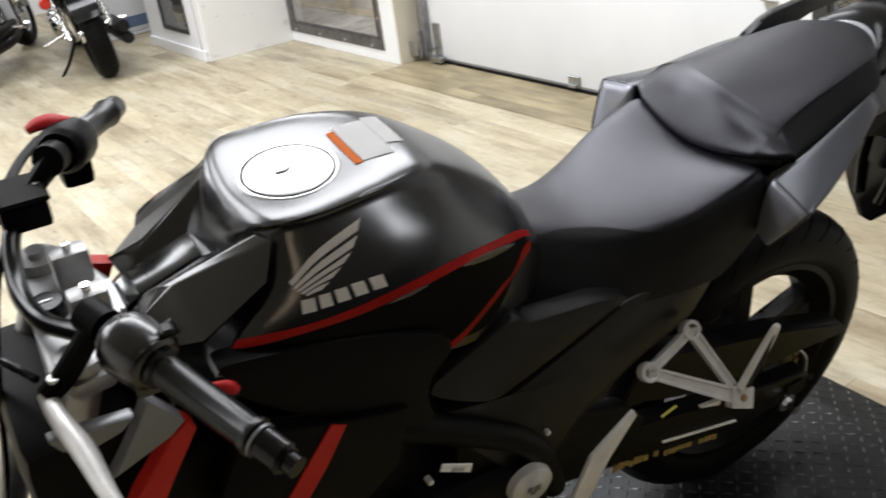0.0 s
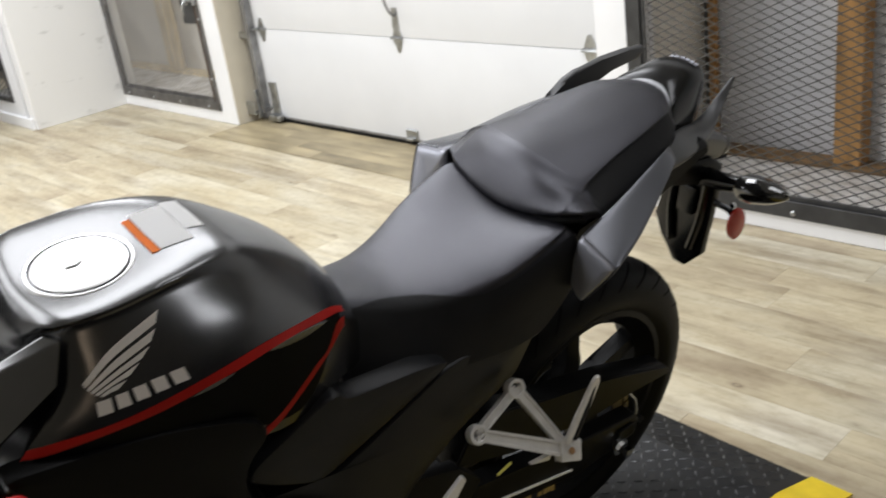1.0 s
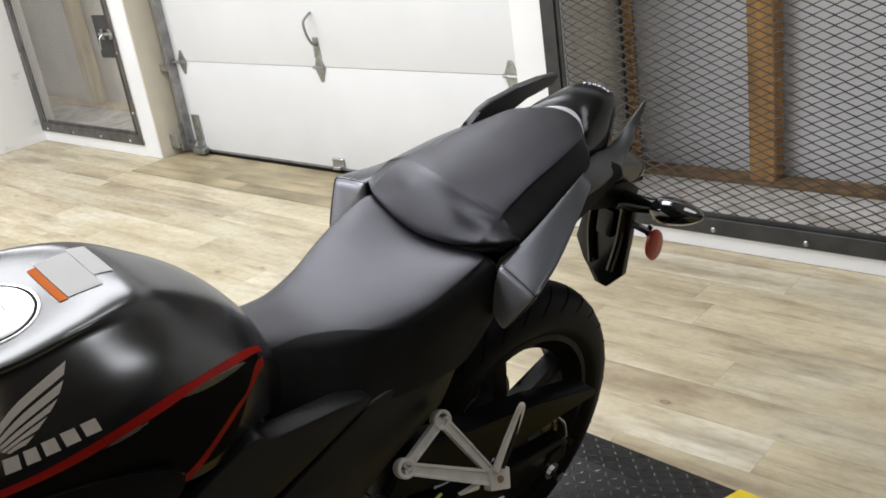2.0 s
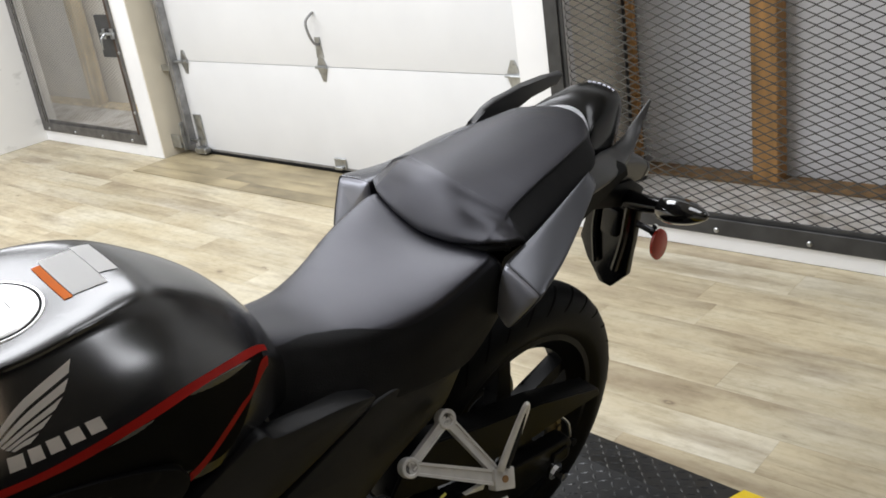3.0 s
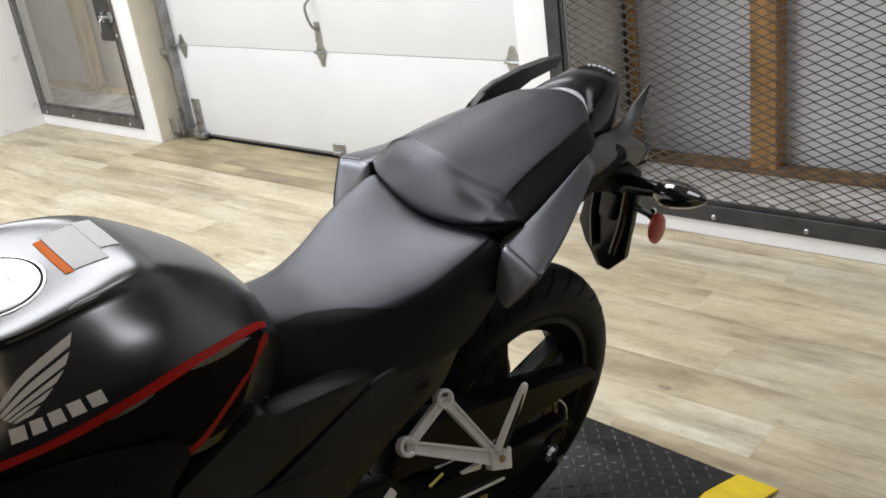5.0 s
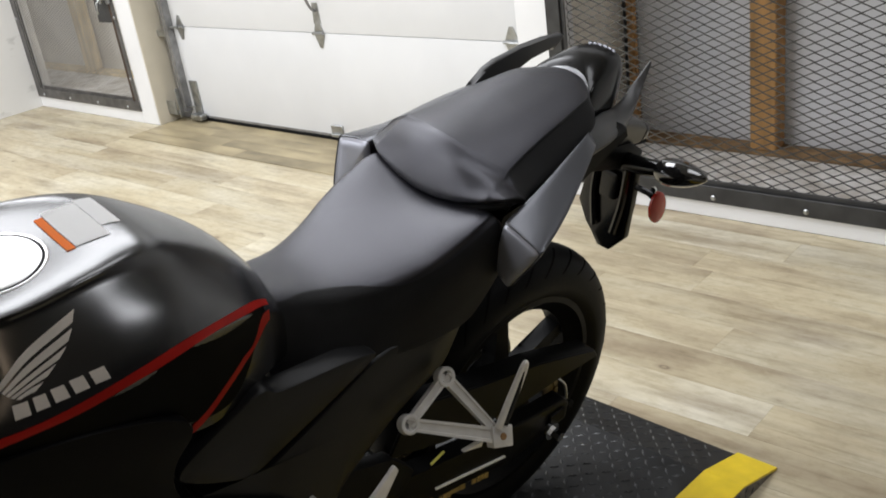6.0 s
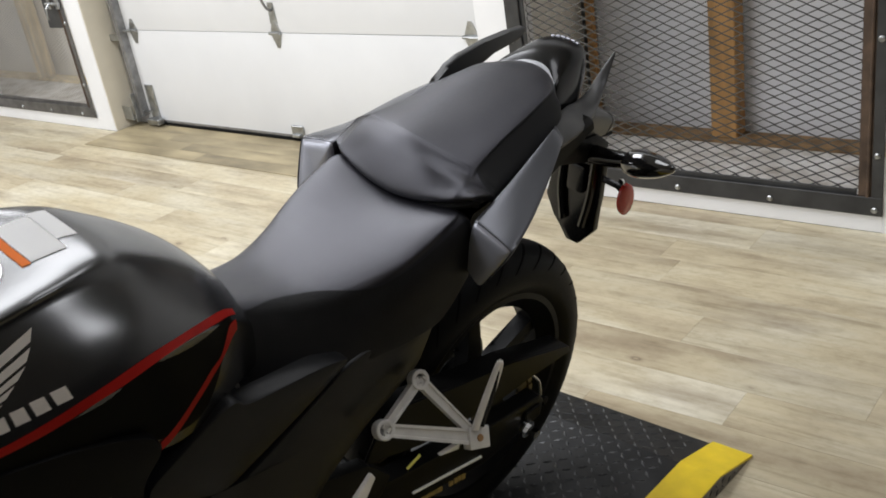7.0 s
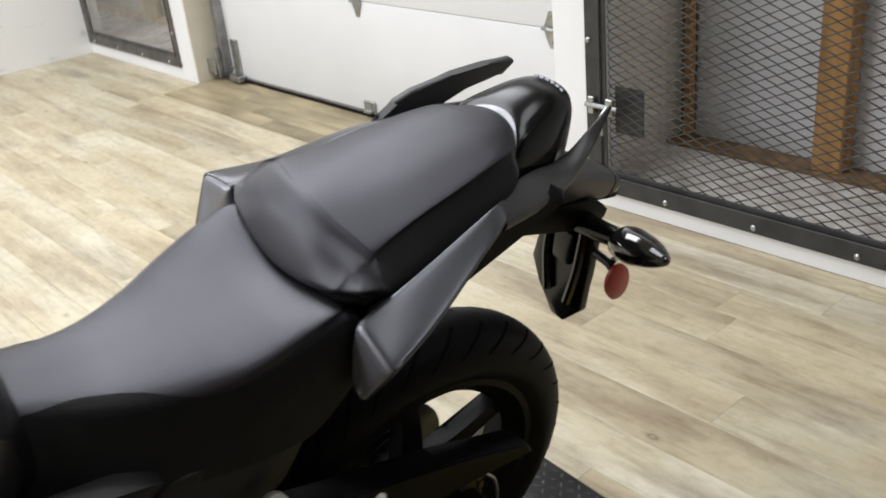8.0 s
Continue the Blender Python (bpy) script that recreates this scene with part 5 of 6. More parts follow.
TAIL = [
    [(0.128, 0, 0.968), (0.124, 0.030, 0.964), (0.112, 0.056, 0.954), (0.105, 0.070, 0.944), (0.100, 0.082, 0.915), (0.100, 0.080, 0.880)],
    [(0.150, 0, 0.981), (0.146, 0.030, 0.978), (0.136, 0.054, 0.968), (0.129, 0.067, 0.956), (0.122, 0.078, 0.918), (0.120, 0.076, 0.880)],
    [(0.190, 0, 0.9905), (0.189, 0.029, 0.988), (0.186, 0.050, 0.978), (0.182, 0.061, 0.962), (0.178, 0.068, 0.920), (0.176, 0.064, 0.870)],
    [(0.224, 0, 0.990), (0.222, 0.029, 0.987), (0.218, 0.046, 0.977), (0.215, 0.053, 0.960), (0.212, 0.055, 0.915), (0.210, 0.051, 0.865)],
    [(0.241, 0, 0.981), (0.238, 0.026, 0.978), (0.233, 0.040, 0.968), (0.231, 0.045, 0.951), (0.228, 0.046, 0.910), (0.226, 0.042, 0.865)],
    [(0.246, 0, 0.955), (0.244, 0.020, 0.953), (0.240, 0.031, 0.946), (0.238, 0.036, 0.930), (0.236, 0.038, 0.900), (0.234, 0.034, 0.865)],
]
tail_skin = Skin(rows=[askew(both(h), 0.02, 0.016) for h in TAIL])
part("tail_cover", tail_skin.solid(36, 61), M["black"], bike, "glossy black tail cover")
for k in range(6):
    a, b = tail_skin.at(3.05, 3.93 + 0.36 * k), tail_skin.at(3.05, 4.19 + 0.36 * k)
    part("badge_bar", bm_tube([a + (0, 0, 0.0008), b + (0, 0, 0.0008)], 0.0021, 6), M["trim"], bike, "small silver badge bar")
# bright crescent on the front lip of the tail cover
bm = bmesh.new()
lip = []
for v in np.linspace(2.0, 6.6, 40):
    w = 0.46 * math.sin(math.pi * ((v - 2.0) / 4.6) ** 0.8) ** 0.9
    lip.append([bm.verts.new(tail_skin.at(u, v) + 0.0016 * tail_skin.normal(max(u, 0.05), v)) for u in (0.0, 0.5 * w + 0.01, w + 0.02)])
for a, b in zip(lip[:-1], lip[1:]):
    for j in range(2):
        bm.faces.new((a[j], a[j + 1], b[j + 1], b[j]))
bmesh.ops.solidify(bm, geom=bm.faces[:], thickness=0.002)
part("chrome_trim", bm, M["bright"], bike, "bright trim behind the pillion seat")
# underside of the tail, lamp and number plate bracket
under = [(-0.10, 0.080, 0.885, 0.815), (0.05, 0.088, 0.905, 0.848), (0.14, 0.076, 0.893, 0.824), (0.25, 0.058, 0.858, 0.792), (0.33, 0.040, 0.824, 0.764), (0.384, 0.026, 0.790, 0.752), (0.392, 0.018, 0.782, 0.757)]
under_skin = Skin(rows=[[(x, y + 0.015, z) for x, y, z in both([(x, 0, hi + 0.004), (x, 0.75 * w, hi), (x, 0.95 * w, hi - 0.006), (x, w, hi - 0.014), (x, 0.86 * w, 0.4 * hi + 0.6 * lo), (x, 0.66 * w, lo + 0.004), (x, 0.5 * w, lo), (x, 0.02, lo - 0.002)])] for x, w, hi, lo in under])
part("undertail", under_skin.solid(40, 75), M["rail"], bike, "charcoal undertail narrowing to the lamp", angle=50)
part("tail_lamp", bm_prism([(0.300, 0.800), (0.372, 0.782), (0.396, 0.772), (0.390, 0.758), (0.33, 0.764)], 1, -0.006, 0.036, 0.004, 2), M["lens"], bike, "dark tail lamp lens")
part("lamp_seam", bm_tube([under_skin.at(4.62, v) for v in np.linspace(0.5, 13.5, 26)], 0.0012, 6), M["seal"], bike, "dark seam of the lamp housing")
part("plate_mount", bm_prism([(0.12, 0.815), (0.30, 0.79), (0.35, 0.755), (0.34, 0.735), (0.28, 0.735), (0.15, 0.775)], 1, -0.030, 0.050, 0.010, 2), M["matte"], bike, "black mount under the tail")
o = [(-0.055, 0.74), (0.055, 0.74), (0.075, 0.62), (0.05, 0.58), (0.015, 0.535), (-0.015, 0.535), (-0.05, 0.58), (-0.052, 0.655)]
part("plate_bracket", move_bm(bm_prism(o, 0, 0.296, 0.312, 0.005, 2), Matrix.Identity(4)), M["black"], bike, "black number plate bracket")
part("bracket_web", join_bm(bm_tube([(0.292, 0.034, 0.735), (0.290, 0.036, 0.66), (0.291, 0.024, 0.585)], 0.008, 8, 12), bm_tube([(0.292, -0.036, 0.735), (0.290, -0.034, 0.66), (0.291, -0.022, 0.585)], 0.008, 8, 12), bm_box((0.284, -0.020, 0.66), (0.297, 0.020, 0.72), 0.005, 2)), M["black"], bike, "moulded ribs of the plate bracket")
part("bracket_rib", join_bm(bm_tube([(0.318, 0.03, 0.72), (0.314, 0.028, 0.60)], 0.009, 8), bm_tube([(0.318, -0.03, 0.72), (0.314, -0.026, 0.60)], 0.009, 8), bm_box((0.30, -0.02, 0.60), (0.322, 0.02, 0.66), 0.004)), M["matte"], bike)
for s in (-1, 1):
    part("signal_arm", bm_tube([(0.29, s * 0.03, 0.752), (0.288, s * 0.075, 0.760), (0.285, s * 0.118, 0.772)], [0.019, 0.017, 0.015], 12, 10), M["black"], bike, "black signal stalk")
    sig = part("turn_signal", bm_tube([(0.285, s * 0.112, 0.770), (0.283, s * 0.120, 0.772), (0.279, s * 0.145, 0.779), (0.274, s * 0.180, 0.789), (0.270, s * 0.207, 0.797), (0.269, s * 0.214, 0.799)], [0.018, 0.028, 0.031, 0.024, 0.011, 0.003], 18, 26, flat=0.85), M["lens"], bike, "glossy black turn signal")
    part("reflector_stay", bm_tube([(0.305, s * 0.05, 0.70), (0.303, s * 0.085, 0.700), (0.302, s * 0.098, 0.694)], 0.007, 8), M["black"], bike)
    part("reflector", move_bm(bm_lathe([(0, 0.007), (0.018, 0.006), (0.022, 0.003), (0.022, -0.002), (0, -0.002)], 28, "x"), Matrix.Translation((0.306, s * 0.104, 0.676)) @ Matrix.Rotation(radians(s * 96), 4, "Z") @ Matrix.Rotation(radians(-s * 14), 4, "X") @ Matrix.Diagonal((1, 1.05, 1.65, 1))), M["redlens"], bike, "oval red reflector")
    part("reflector_bolt", move_bm(bm_lathe([(0, 0.004), (0.006, 0.004), (0.006, 0), (0, 0)], 8, "x"), Matrix.Translation((0.309, s * 0.088, 0.706))), M["chrome"], bike)


# ---- wheels
def wheel(name, cx, cy, cz, R, half, rim_r, parent, width_rim):
    w = thing(name, pose(cx, cy, cz), "", "")
    for key in list(w.keys()):
        del w[key]
    w.parent = parent
    prof = []
    for a in np.linspace(-1.85, 1.85, 23):
        prof.append((R - half * 0.92 + half * 0.92 * math.cos(a), half * math.sin(a)))
    inner = [(rim_r + 0.004, prof[-1][1] * 0.82), (rim_r + 0.004, prof[0][1] * 0.82)]
    prof = prof + inner + [prof[0]]
    bm = bm_lathe(prof, 96, "y")
    part("tyre", bm, M["rubber"], w, "black road tyre")
    # tread grooves as thin recessed-looking dark inlays
    gv, gf = [], []
    for k in range(32):
        a0 = 2 * math.pi * k / 32
        for sd in (-1, 1):
            row = []
            for t in np.linspace(0.12, 1.0, 8):
                ang = sd * (0.15 + 1.05 * t)
                aa = a0 + (math.pi / 32 if sd > 0 else 0) + 0.22 * t ** 1.4
                r = R - half * 0.92 + (half * 0.92 + 0.0007) * math.cos(ang)
                y = (half + 0.0007) * math.sin(ang)
                wd = 0.0050 * (1.0 - 0.45 * t) / R
                row.append([(r * math.cos(aa + e * wd), y, r * math.sin(aa + e * wd)) for e in (-1, 1)])
            base = len(gv)
            for pr in row:
                gv.extend(pr)
            for j in range(len(row) - 1):
                gf.append((base + 2 * j, base + 2 * j + 1, base + 2 * j + 3, base + 2 * j + 2))
    me = bpy.data.meshes.new("tread_groove")
    me.from_pydata(gv, [], gf)
    me.materials.append(M["groove"])
    g = new("tread_groove", me)
    g.parent = w
    g["kind"] = "stuff"
    h = width_rim / 2
    rimp = [(rim_r + 0.006, -h), (rim_r + 0.010, -h + 0.004), (rim_r - 0.004, -h + 0.016), (rim_r - 0.022, -h * 0.5), (rim_r - 0.024, h * 0.5), (rim_r - 0.004, h - 0.016), (rim_r + 0.010, h - 0.004), (rim_r + 0.006, h),
            (rim_r - 0.006, h), (rim_r - 0.016, h - 0.012), (rim_r - 0.034, h * 0.45), (rim_r - 0.036, -h * 0.45), (rim_r - 0.016, -h + 0.012), (rim_r - 0.006, -h), (rim_r + 0.006, -h)]
    part("rim", bm_lathe(rimp, 96, "y"), M["rim"], w, "black cast rim")
    part("hub", bm_lathe([(0, -0.055), (0.035, -0.055), (0.05, -0.04), (0.055, 0.04), (0.035, 0.055), (0, 0.055)], 32, "y"), M["rim"], w)
    for k in range(5):
        a = radians(94 - 72 * k)
        m = Matrix.Rotation(-a, 4, "Y")
        bm = join_bm(bm_prism([(0.035, -0.030), (0.10, -0.014), (rim_r - 0.028, -0.019), (rim_r - 0.028, 0.019), (0.10, 0.014), (0.035, 0.030)], 1, -0.018, 0.016, 0.006, 2))
        part("spoke", move_bm(bm, m), M["rim"], w)
    return w


rear = wheel("rear_wheel", 0.0, 0.011, 0.320, 0.320, 0.064, 0.224, bike, 0.104)
front = wheel("front_wheel", -1.38, 0.0, 0.298, 0.298, 0.056, 0.216, bike, 0.09)
part("axle_nut", join_bm(bm_lathe([(0, -0.158), (0.011, -0.158), (0.011, -0.12), (0, -0.12)], 6, "y", (0.012, 0, 0.294)), bm_lathe([(0.0, -0.136), (0.019, -0.136), (0.019, -0.128), (0, -0.128)], 20, "y", (0.012, 0, 0.294))), M["chrome"], bike, "bright axle nut")
part("brake_disc", bm_lathe([(0.06, 0.066), (0.11, 0.066), (0.11, 0.070), (0.06, 0.070), (0.06, 0.066)], 48, "y", (0, 0, 0.314)), M["steel"], bike, "steel brake disc")

# ---- swingarm, chain and guards
for s in (-1, 1):
    o = [(-0.56, 0.455), (-0.40, 0.435), (-0.15, 0.375), (0.06, 0.345), (0.075, 0.325), (0.07, 0.285), (-0.10, 0.275), (-0.40, 0.355), (-0.56, 0.385)]
    part("swingarm", bm_prism(o, 1, s * 0.088, s * 0.124, 0.008, 2), M["matte"], bike, "black box swingarm")
part("swingarm_bridge", bm_box((-0.50, -0.09, 0.37), (-0.36, 0.09, 0.43), 0.015), M["matte"], bike)
part("swingarm_strip", bm_prism([(-0.299, 0.3575), (-0.116, 0.3095), (-0.114, 0.3045), (-0.298, 0.3525)], 1, -0.127, -0.1238), M["label"], bike, "white strip on the swingarm")
rng = random.Random(11)
x = -0.408
while x < -0.145:
    w = rng.uniform(0.006, 0.016)
    f0, f1 = (x + 0.408) / 0.267, (x + w + 0.408) / 0.267
    hi, lo = rng.uniform(0.0, 0.005), rng.uniform(0.012, 0.020)
    if rng.random() < 0.82:
        za, zb = 0.361 - 0.0585 * f0, 0.361 - 0.0585 * f1
        if x > -0.30:
            za, zb, hi, lo = za - 0.008, zb - 0.008, hi * 0.5, lo * 0.7
        part("print_bar", bm_prism([(x, za - hi), (x + w, zb - hi), (x + w, zb - lo), (x, za - lo)], 1, -0.1262, -0.1238), M["beam"], bike, "gold printed bar")
    x += w + rng.uniform(0.001, 0.004)
# plain plate added to keep the area ahead of the swingarm black
part("sprocket_guard", bm_prism([(-0.68, 0.41), (-0.65, 0.53), (-0.52, 0.545), (-0.40, 0.50), (-0.35, 0.44), (-0.38, 0.40), (-0.50, 0.38)], 1, -0.1275, -0.100, 0.006, 2), M["engine"], bike, "added black filler plate ahead of the swingarm")
part("chain_adjuster", join_bm(bm_box((0.01, -0.130, 0.300), (0.055, -0.1245, 0.33), 0.003), bm_tube([(0.05, -0.112, 0.312), (0.10, -0.112, 0.302)], 0.005, 8), bm_lathe([(0, -0.006), (0.01, -0.006), (0.01, 0.006), (0, 0.006)], 6, "x", (0.085, -0.112, 0.305))), M["engine"], bike)
o = [(-0.36, 0.560), (-0.33, 0.566), (-0.20, 0.523), (-0.03, 0.477), (0.148, 0.414), (0.158, 0.392), (0.03, 0.405), (-0.075, 0.405), (-0.27, 0.445), (-0.40, 0.49)]
part("chain_guard", join_bm(bm_prism(o, 1, -0.118, -0.112, 0.002), bm_prism([(x, z) for x, z in o[:5]] + [(0.150, 0.404), (-0.03, 0.467), (-0.20, 0.513), (-0.33, 0.556)], 1, -0.112, -0.070, 0.002)), M["matte"], bike, "black chain guard")
part("hugger", bm_prism([(-0.335, 0.70), (-0.30, 0.715), (-0.265, 0.655), (-0.235, 0.585), (-0.26, 0.565), (-0.30, 0.62)], 1, -0.05, 0.07, 0.01, 2), M["greypl"], bike, "charcoal inner mudguard")
part("rear_sprocket", bm_lathe([(0.055, -0.074), (0.086, -0.074), (0.086, -0.068), (0.055, -0.068), (0.055, -0.074)], 42, "y", (0, 0, 0.314)), M["chain"], bike, "worn steel sprocket")
# chain: two straight runs and the arc round the sprocket, link by link
R1, R2, c2 = 0.089, 0.036, Vector((-0.56, 0, 0.40))
path = []
for a in np.linspace(-radians(100), radians(80), 24):
    path.append((R1 * math.cos(a), 0.314 + R1 * math.sin(a)))
for a in np.linspace(radians(80), radians(260), 12):
    path.append((c2.x + R2 * math.cos(a), c2.z + R2 * math.sin(a)))
dense = []
path.append(path[0])
for (xa, za), (xb, zb) in zip(path[:-1], path[1:]):
    n = max(1, int(math.hypot(xb - xa, zb - za) / 0.0127))
    dense += [(xa + (xb - xa) * k / n, za + (zb - za) * k / n) for k in range(n)]
cv, cf = [], []
for k, (x, z) in enumerate(dense):
    xn, zn = dense[(k + 1) % len(dense)]
    d = Vector((xn - x, 0, zn - z))
    d.normalize()
    u = Vector((-d.z, 0, d.x))
    w = 0.007 if k % 2 else 0.0045
    base = len(cv)
    for sy in (-1, 1):
        for f, gq in ((-0.009, -1), (0.009, -1), (0.009, 1), (-0.009, 1)):
            p = Vector((x, -0.071 + sy * w, z)) + d * f + u * gq * 0.0055
            cv.append(tuple(p))
    cf += [tuple(base + i for i in q) for q in ((0, 1, 2, 3), (4, 7, 6, 5), (0, 4, 5, 1), (1, 5, 6, 2), (2, 6, 7, 3), (3, 7, 4, 0))]
me = bpy.data.meshes.new("drive_chain")
me.from_pydata(cv, [], cf)
me.materials.append(M["chain"])
chain = new("drive_chain", me)
chain.parent = bike
chain["label"] = "oily gold drive chain"

# ---- pillion footrest bracket and rider's controls, bright aluminium, both sides
for s in (-1, 1):
    T0, F0, R0, Pk = Vector((-0.330, s * 0.165, 0.657)), Vector((-0.416, s * 0.178, 0.623)), Vector((-0.278, s * 0.240, 0.553)), Vector((-0.226, s * 0.235, 0.664))
    nrm = (F0 - T0).cross(R0 - T0).normalized()
    nrm = nrm if nrm.y * s > 0 else -nrm

    def arm(a, b, wa, wb, thick):
        """A flat tapering arm with a rim along each edge."""
        d = (b - a).normalized()
        w = nrm.cross(d)
        bm = bmesh.new()
        prof = [(-1, -1), (1, -1), (1, 1), (0.62, 1), (0.55, 0.55), (-0.55, 0.55), (-0.62, 1), (-1, 1)]
        ends = [[bm.verts.new(p + w * x * wd + nrm * y * thick) for x, y in prof] for p, wd in ((a, wa), (b, wb))]
        for k in range(8):
            bm.faces.new((ends[0][k], ends[0][(k + 1) % 8], ends[1][(k + 1) % 8], ends[1][k]))
        bm.faces.new(ends[0])
        bm.faces.new(ends[1][::-1])
        return bm

    face = Matrix.Translation((0, 0, 0)) @ nrm.to_track_quat("Z", "Y").to_matrix().to_4x4()
    boss = [(0.0085, -0.010), (0.0145, -0.010), (0.0155, -0.007), (0.0155, 0.006), (0.0145, 0.0075), (0.0105, 0.0075), (0.0095, 0.0065), (0.0085, 0.0), (0.0085, -0.010)]
    block = Matrix.Translation(R0) @ face @ Matrix.Rotation(radians(s * 18), 4, "Z")
    br = part("footrest_bracket", join_bm(arm(T0, F0, 0.0070, 0.0070, 0.006), arm(T0, R0, 0.0085, 0.0070, 0.006), arm(F0, R0, 0.0095, 0.0125, 0.006),
              *[move_bm(bm_lathe(boss, 28, "z"), Matrix.Translation(p) @ face) for p in (T0, F0)],
              move_bm(bm_box((-0.019, -0.017, -0.010), (0.019, 0.017, 0.0105), 0.003, 2), block)), M["silver"], bike, "cast aluminium footrest bracket", angle=30)
    for p in (T0, F0):
        part("bracket_bolt", move_bm(bm_lathe([(0, 0.001), (0.0055, 0.001), (0.0085, -0.001), (0.0085, -0.010), (0, -0.010)], 6, "z"), Matrix.Translation(p) @ face), M["track"], br, "dark recessed bolt")
    part("pivot_pin", move_bm(bm_lathe([(0, 0.0125), (0.0052, 0.0125), (0.0058, 0.0115), (0.0058, 0.0), (0, 0.0)], 14, "z"), Matrix.Translation(R0) @ face), M["pin"], br, "brass pivot pin")
    B0 = R0 + Vector((0.004, 0, 0.020))
    fold = part("pillion_footrest", join_bm(bm_tube([B0 + Vector((-0.008, 0, 0.0)), B0.lerp(Pk, 0.5) + Vector((-0.006, 0, 0.004)), Pk + Vector((-0.003, 0, 0.003)), Pk + Vector((0.003, 0, -0.006)), B0.lerp(Pk, 0.5) + Vector((0.011, 0, -0.004))], [0.0062, 0.0052, 0.0042, 0.0038, 0.0022], 10, 30)), M["silver"], bike, "folded aluminium footrest")
    part("footrest_rubber", bm_tube([B0 + Vector((0.004, 0, 0.0)), B0.lerp(Pk, 0.5) + Vector((0.003, 0, 0.0)), B0.lerp(Pk, 0.9)], [0.0075, 0.0075, 0.004], 10, 12, flat=0.7), M["grip"], fold, "dark rubber pad")
    part("footrest_stop", bm_prism([(-0.347, 0.556), (-0.302, 0.551), (-0.306, 0.540)], 1, s * 0.222, s * 0.229), M["silver"], bike, "small aluminium stop")
    # heel guard and rider's footrest
    o = [(-0.497, 0.640), (-0.490, 0.628), (-0.535, 0.565), (-0.565, 0.49), (-0.60, 0.43), (-0.625, 0.43), (-0.590, 0.515), (-0.565, 0.585)]
    part("heel_guard", bm_prism(o, 1, s * 0.232, s * 0.240, 0.003, 2), M["silver"], bike, "bright aluminium heel guard")
    part("footrest", join_bm(bm_tube([(-0.60, s * 0.17, 0.42), (-0.60, s * 0.31, 0.425)], 0.013, 12), bm_box((-0.622, min(s * 0.20, s * 0.31), 0.436), (-0.578, max(s * 0.20, s * 0.31), 0.444), 0.003)), M["silver"], bike, "aluminium rider footrest")

# ---- engine and frame
eng = part("engine", join_bm(bm_box((-0.95, -0.155, 0.30), (-0.55, 0.155, 0.52), 0.04, 3), bm_box((-0.98, -0.11, 0.50), (-0.78, 0.11, 0.74), 0.02, 2), bm_box((-0.72, -0.13, 0.45), (-0.52, 0.13, 0.62), 0.03, 2)), M["engine"], bike, "black engine castings")
part("crank_cover", bm_lathe([(0, -0.176), (0.05, -0.176), (0.066, -0.170), (0.075, -0.152), (0, -0.152)], 40, "y", (-0.79, 0, 0.41)), M["engine"], eng)
badge = part("sprocket_badge", bm_lathe([(0, -0.172), (0.030, -0.172), (0.036, -0.168), (0.038, -0.155), (0, -0.155)], 36, "y", (-0.610, 0, 0.478)), M["silver"], eng, "round silver cover badge")
part("badge_mark", join_bm(bm_box((-0.622, -0.1735, 0.474), (-0.612, -0.172, 0.484), 0.0004), bm_box((-0.609, -0.1735, 0.470), (-0.598, -0.172, 0.482), 0.0004), bm_box((-0.616, -0.1735, 0.466), (-0.606, -0.172, 0.472), 0.0004)), M["track"], badge)
part("data_plate", bm_prism([(-0.775, 0.645), (-0.728, 0.618), (-0.732, 0.603), (-0.779, 0.632)], 1, -0.187, -0.184, 0.001), M["label"], eng, "small pale data plate")
part("data_line", bm_prism([(-0.760, 0.630), (-0.742, 0.620), (-0.744, 0.614), (-0.762, 0.624)], 1, -0.1885, -0.187), M["ink"], eng)
for x, y, z in ((-0.573, -0.149, 0.555), (-0.790, -0.180, 0.612)):
    part("frame_bolt", bm_lathe([(0, -0.003), (0.003, -0.003), (0.0045, -0.0015), (0.0045, 0.010), (0, 0.010)], 10, "y", (x, y, z)), M["silver"], bike, "bright frame bolt")
for s in (-1, 1):
    part("frame_rail", bm_tube([(-1.12, s * 0.04, 0.86), (-0.95, s * 0.13, 0.78), (-0.75, s * 0.145, 0.66), (-0.60, s * 0.14, 0.54), (-0.54, s * 0.13, 0.40)], 0.022, 12, 30), M["engine"], bike, "black frame spar")
    part("subframe_rail", bm_tube([(-0.62, s * 0.11, 0.68), (-0.35, s * 0.11, 0.73), (0.1, s * 0.06, 0.86)], 0.014, 10, 20), M["engine"], bike)
part("belly", bm_box((-0.92, -0.12, 0.20), (-0.60, 0.12, 0.31), 0.04, 3), M["engine"], bike)
part("side_stand", join_bm(bm_tube([(-0.66, -0.12, 0.30), (-0.70, -0.20, 0.15), (-0.735, -0.245, 0.068)], 0.011, 10, 16), bm_box((-0.775, -0.275, 0.062), (-0.70, -0.225, 0.070), 0.003)), M["engine"], bike, "black side stand, folded out")
part("cable_tie", bm_tube([(-0.318, -0.131, 0.433), (-0.288, -0.131, 0.443)], 0.0028, 6), M["yel_tag"], bike, "small yellow tag")
# reflection along the sprocket's rim, modelled as a thin steel arc
part("sprocket_edge", bm_tube([(0.092, -0.078, 0.346), (0.116, -0.078, 0.316), (0.126, -0.078, 0.285), (0.131, -0.078, 0.254)], 0.003, 6, 16), M["steel"], bike, "bright reflection arc on the sprocket rim")

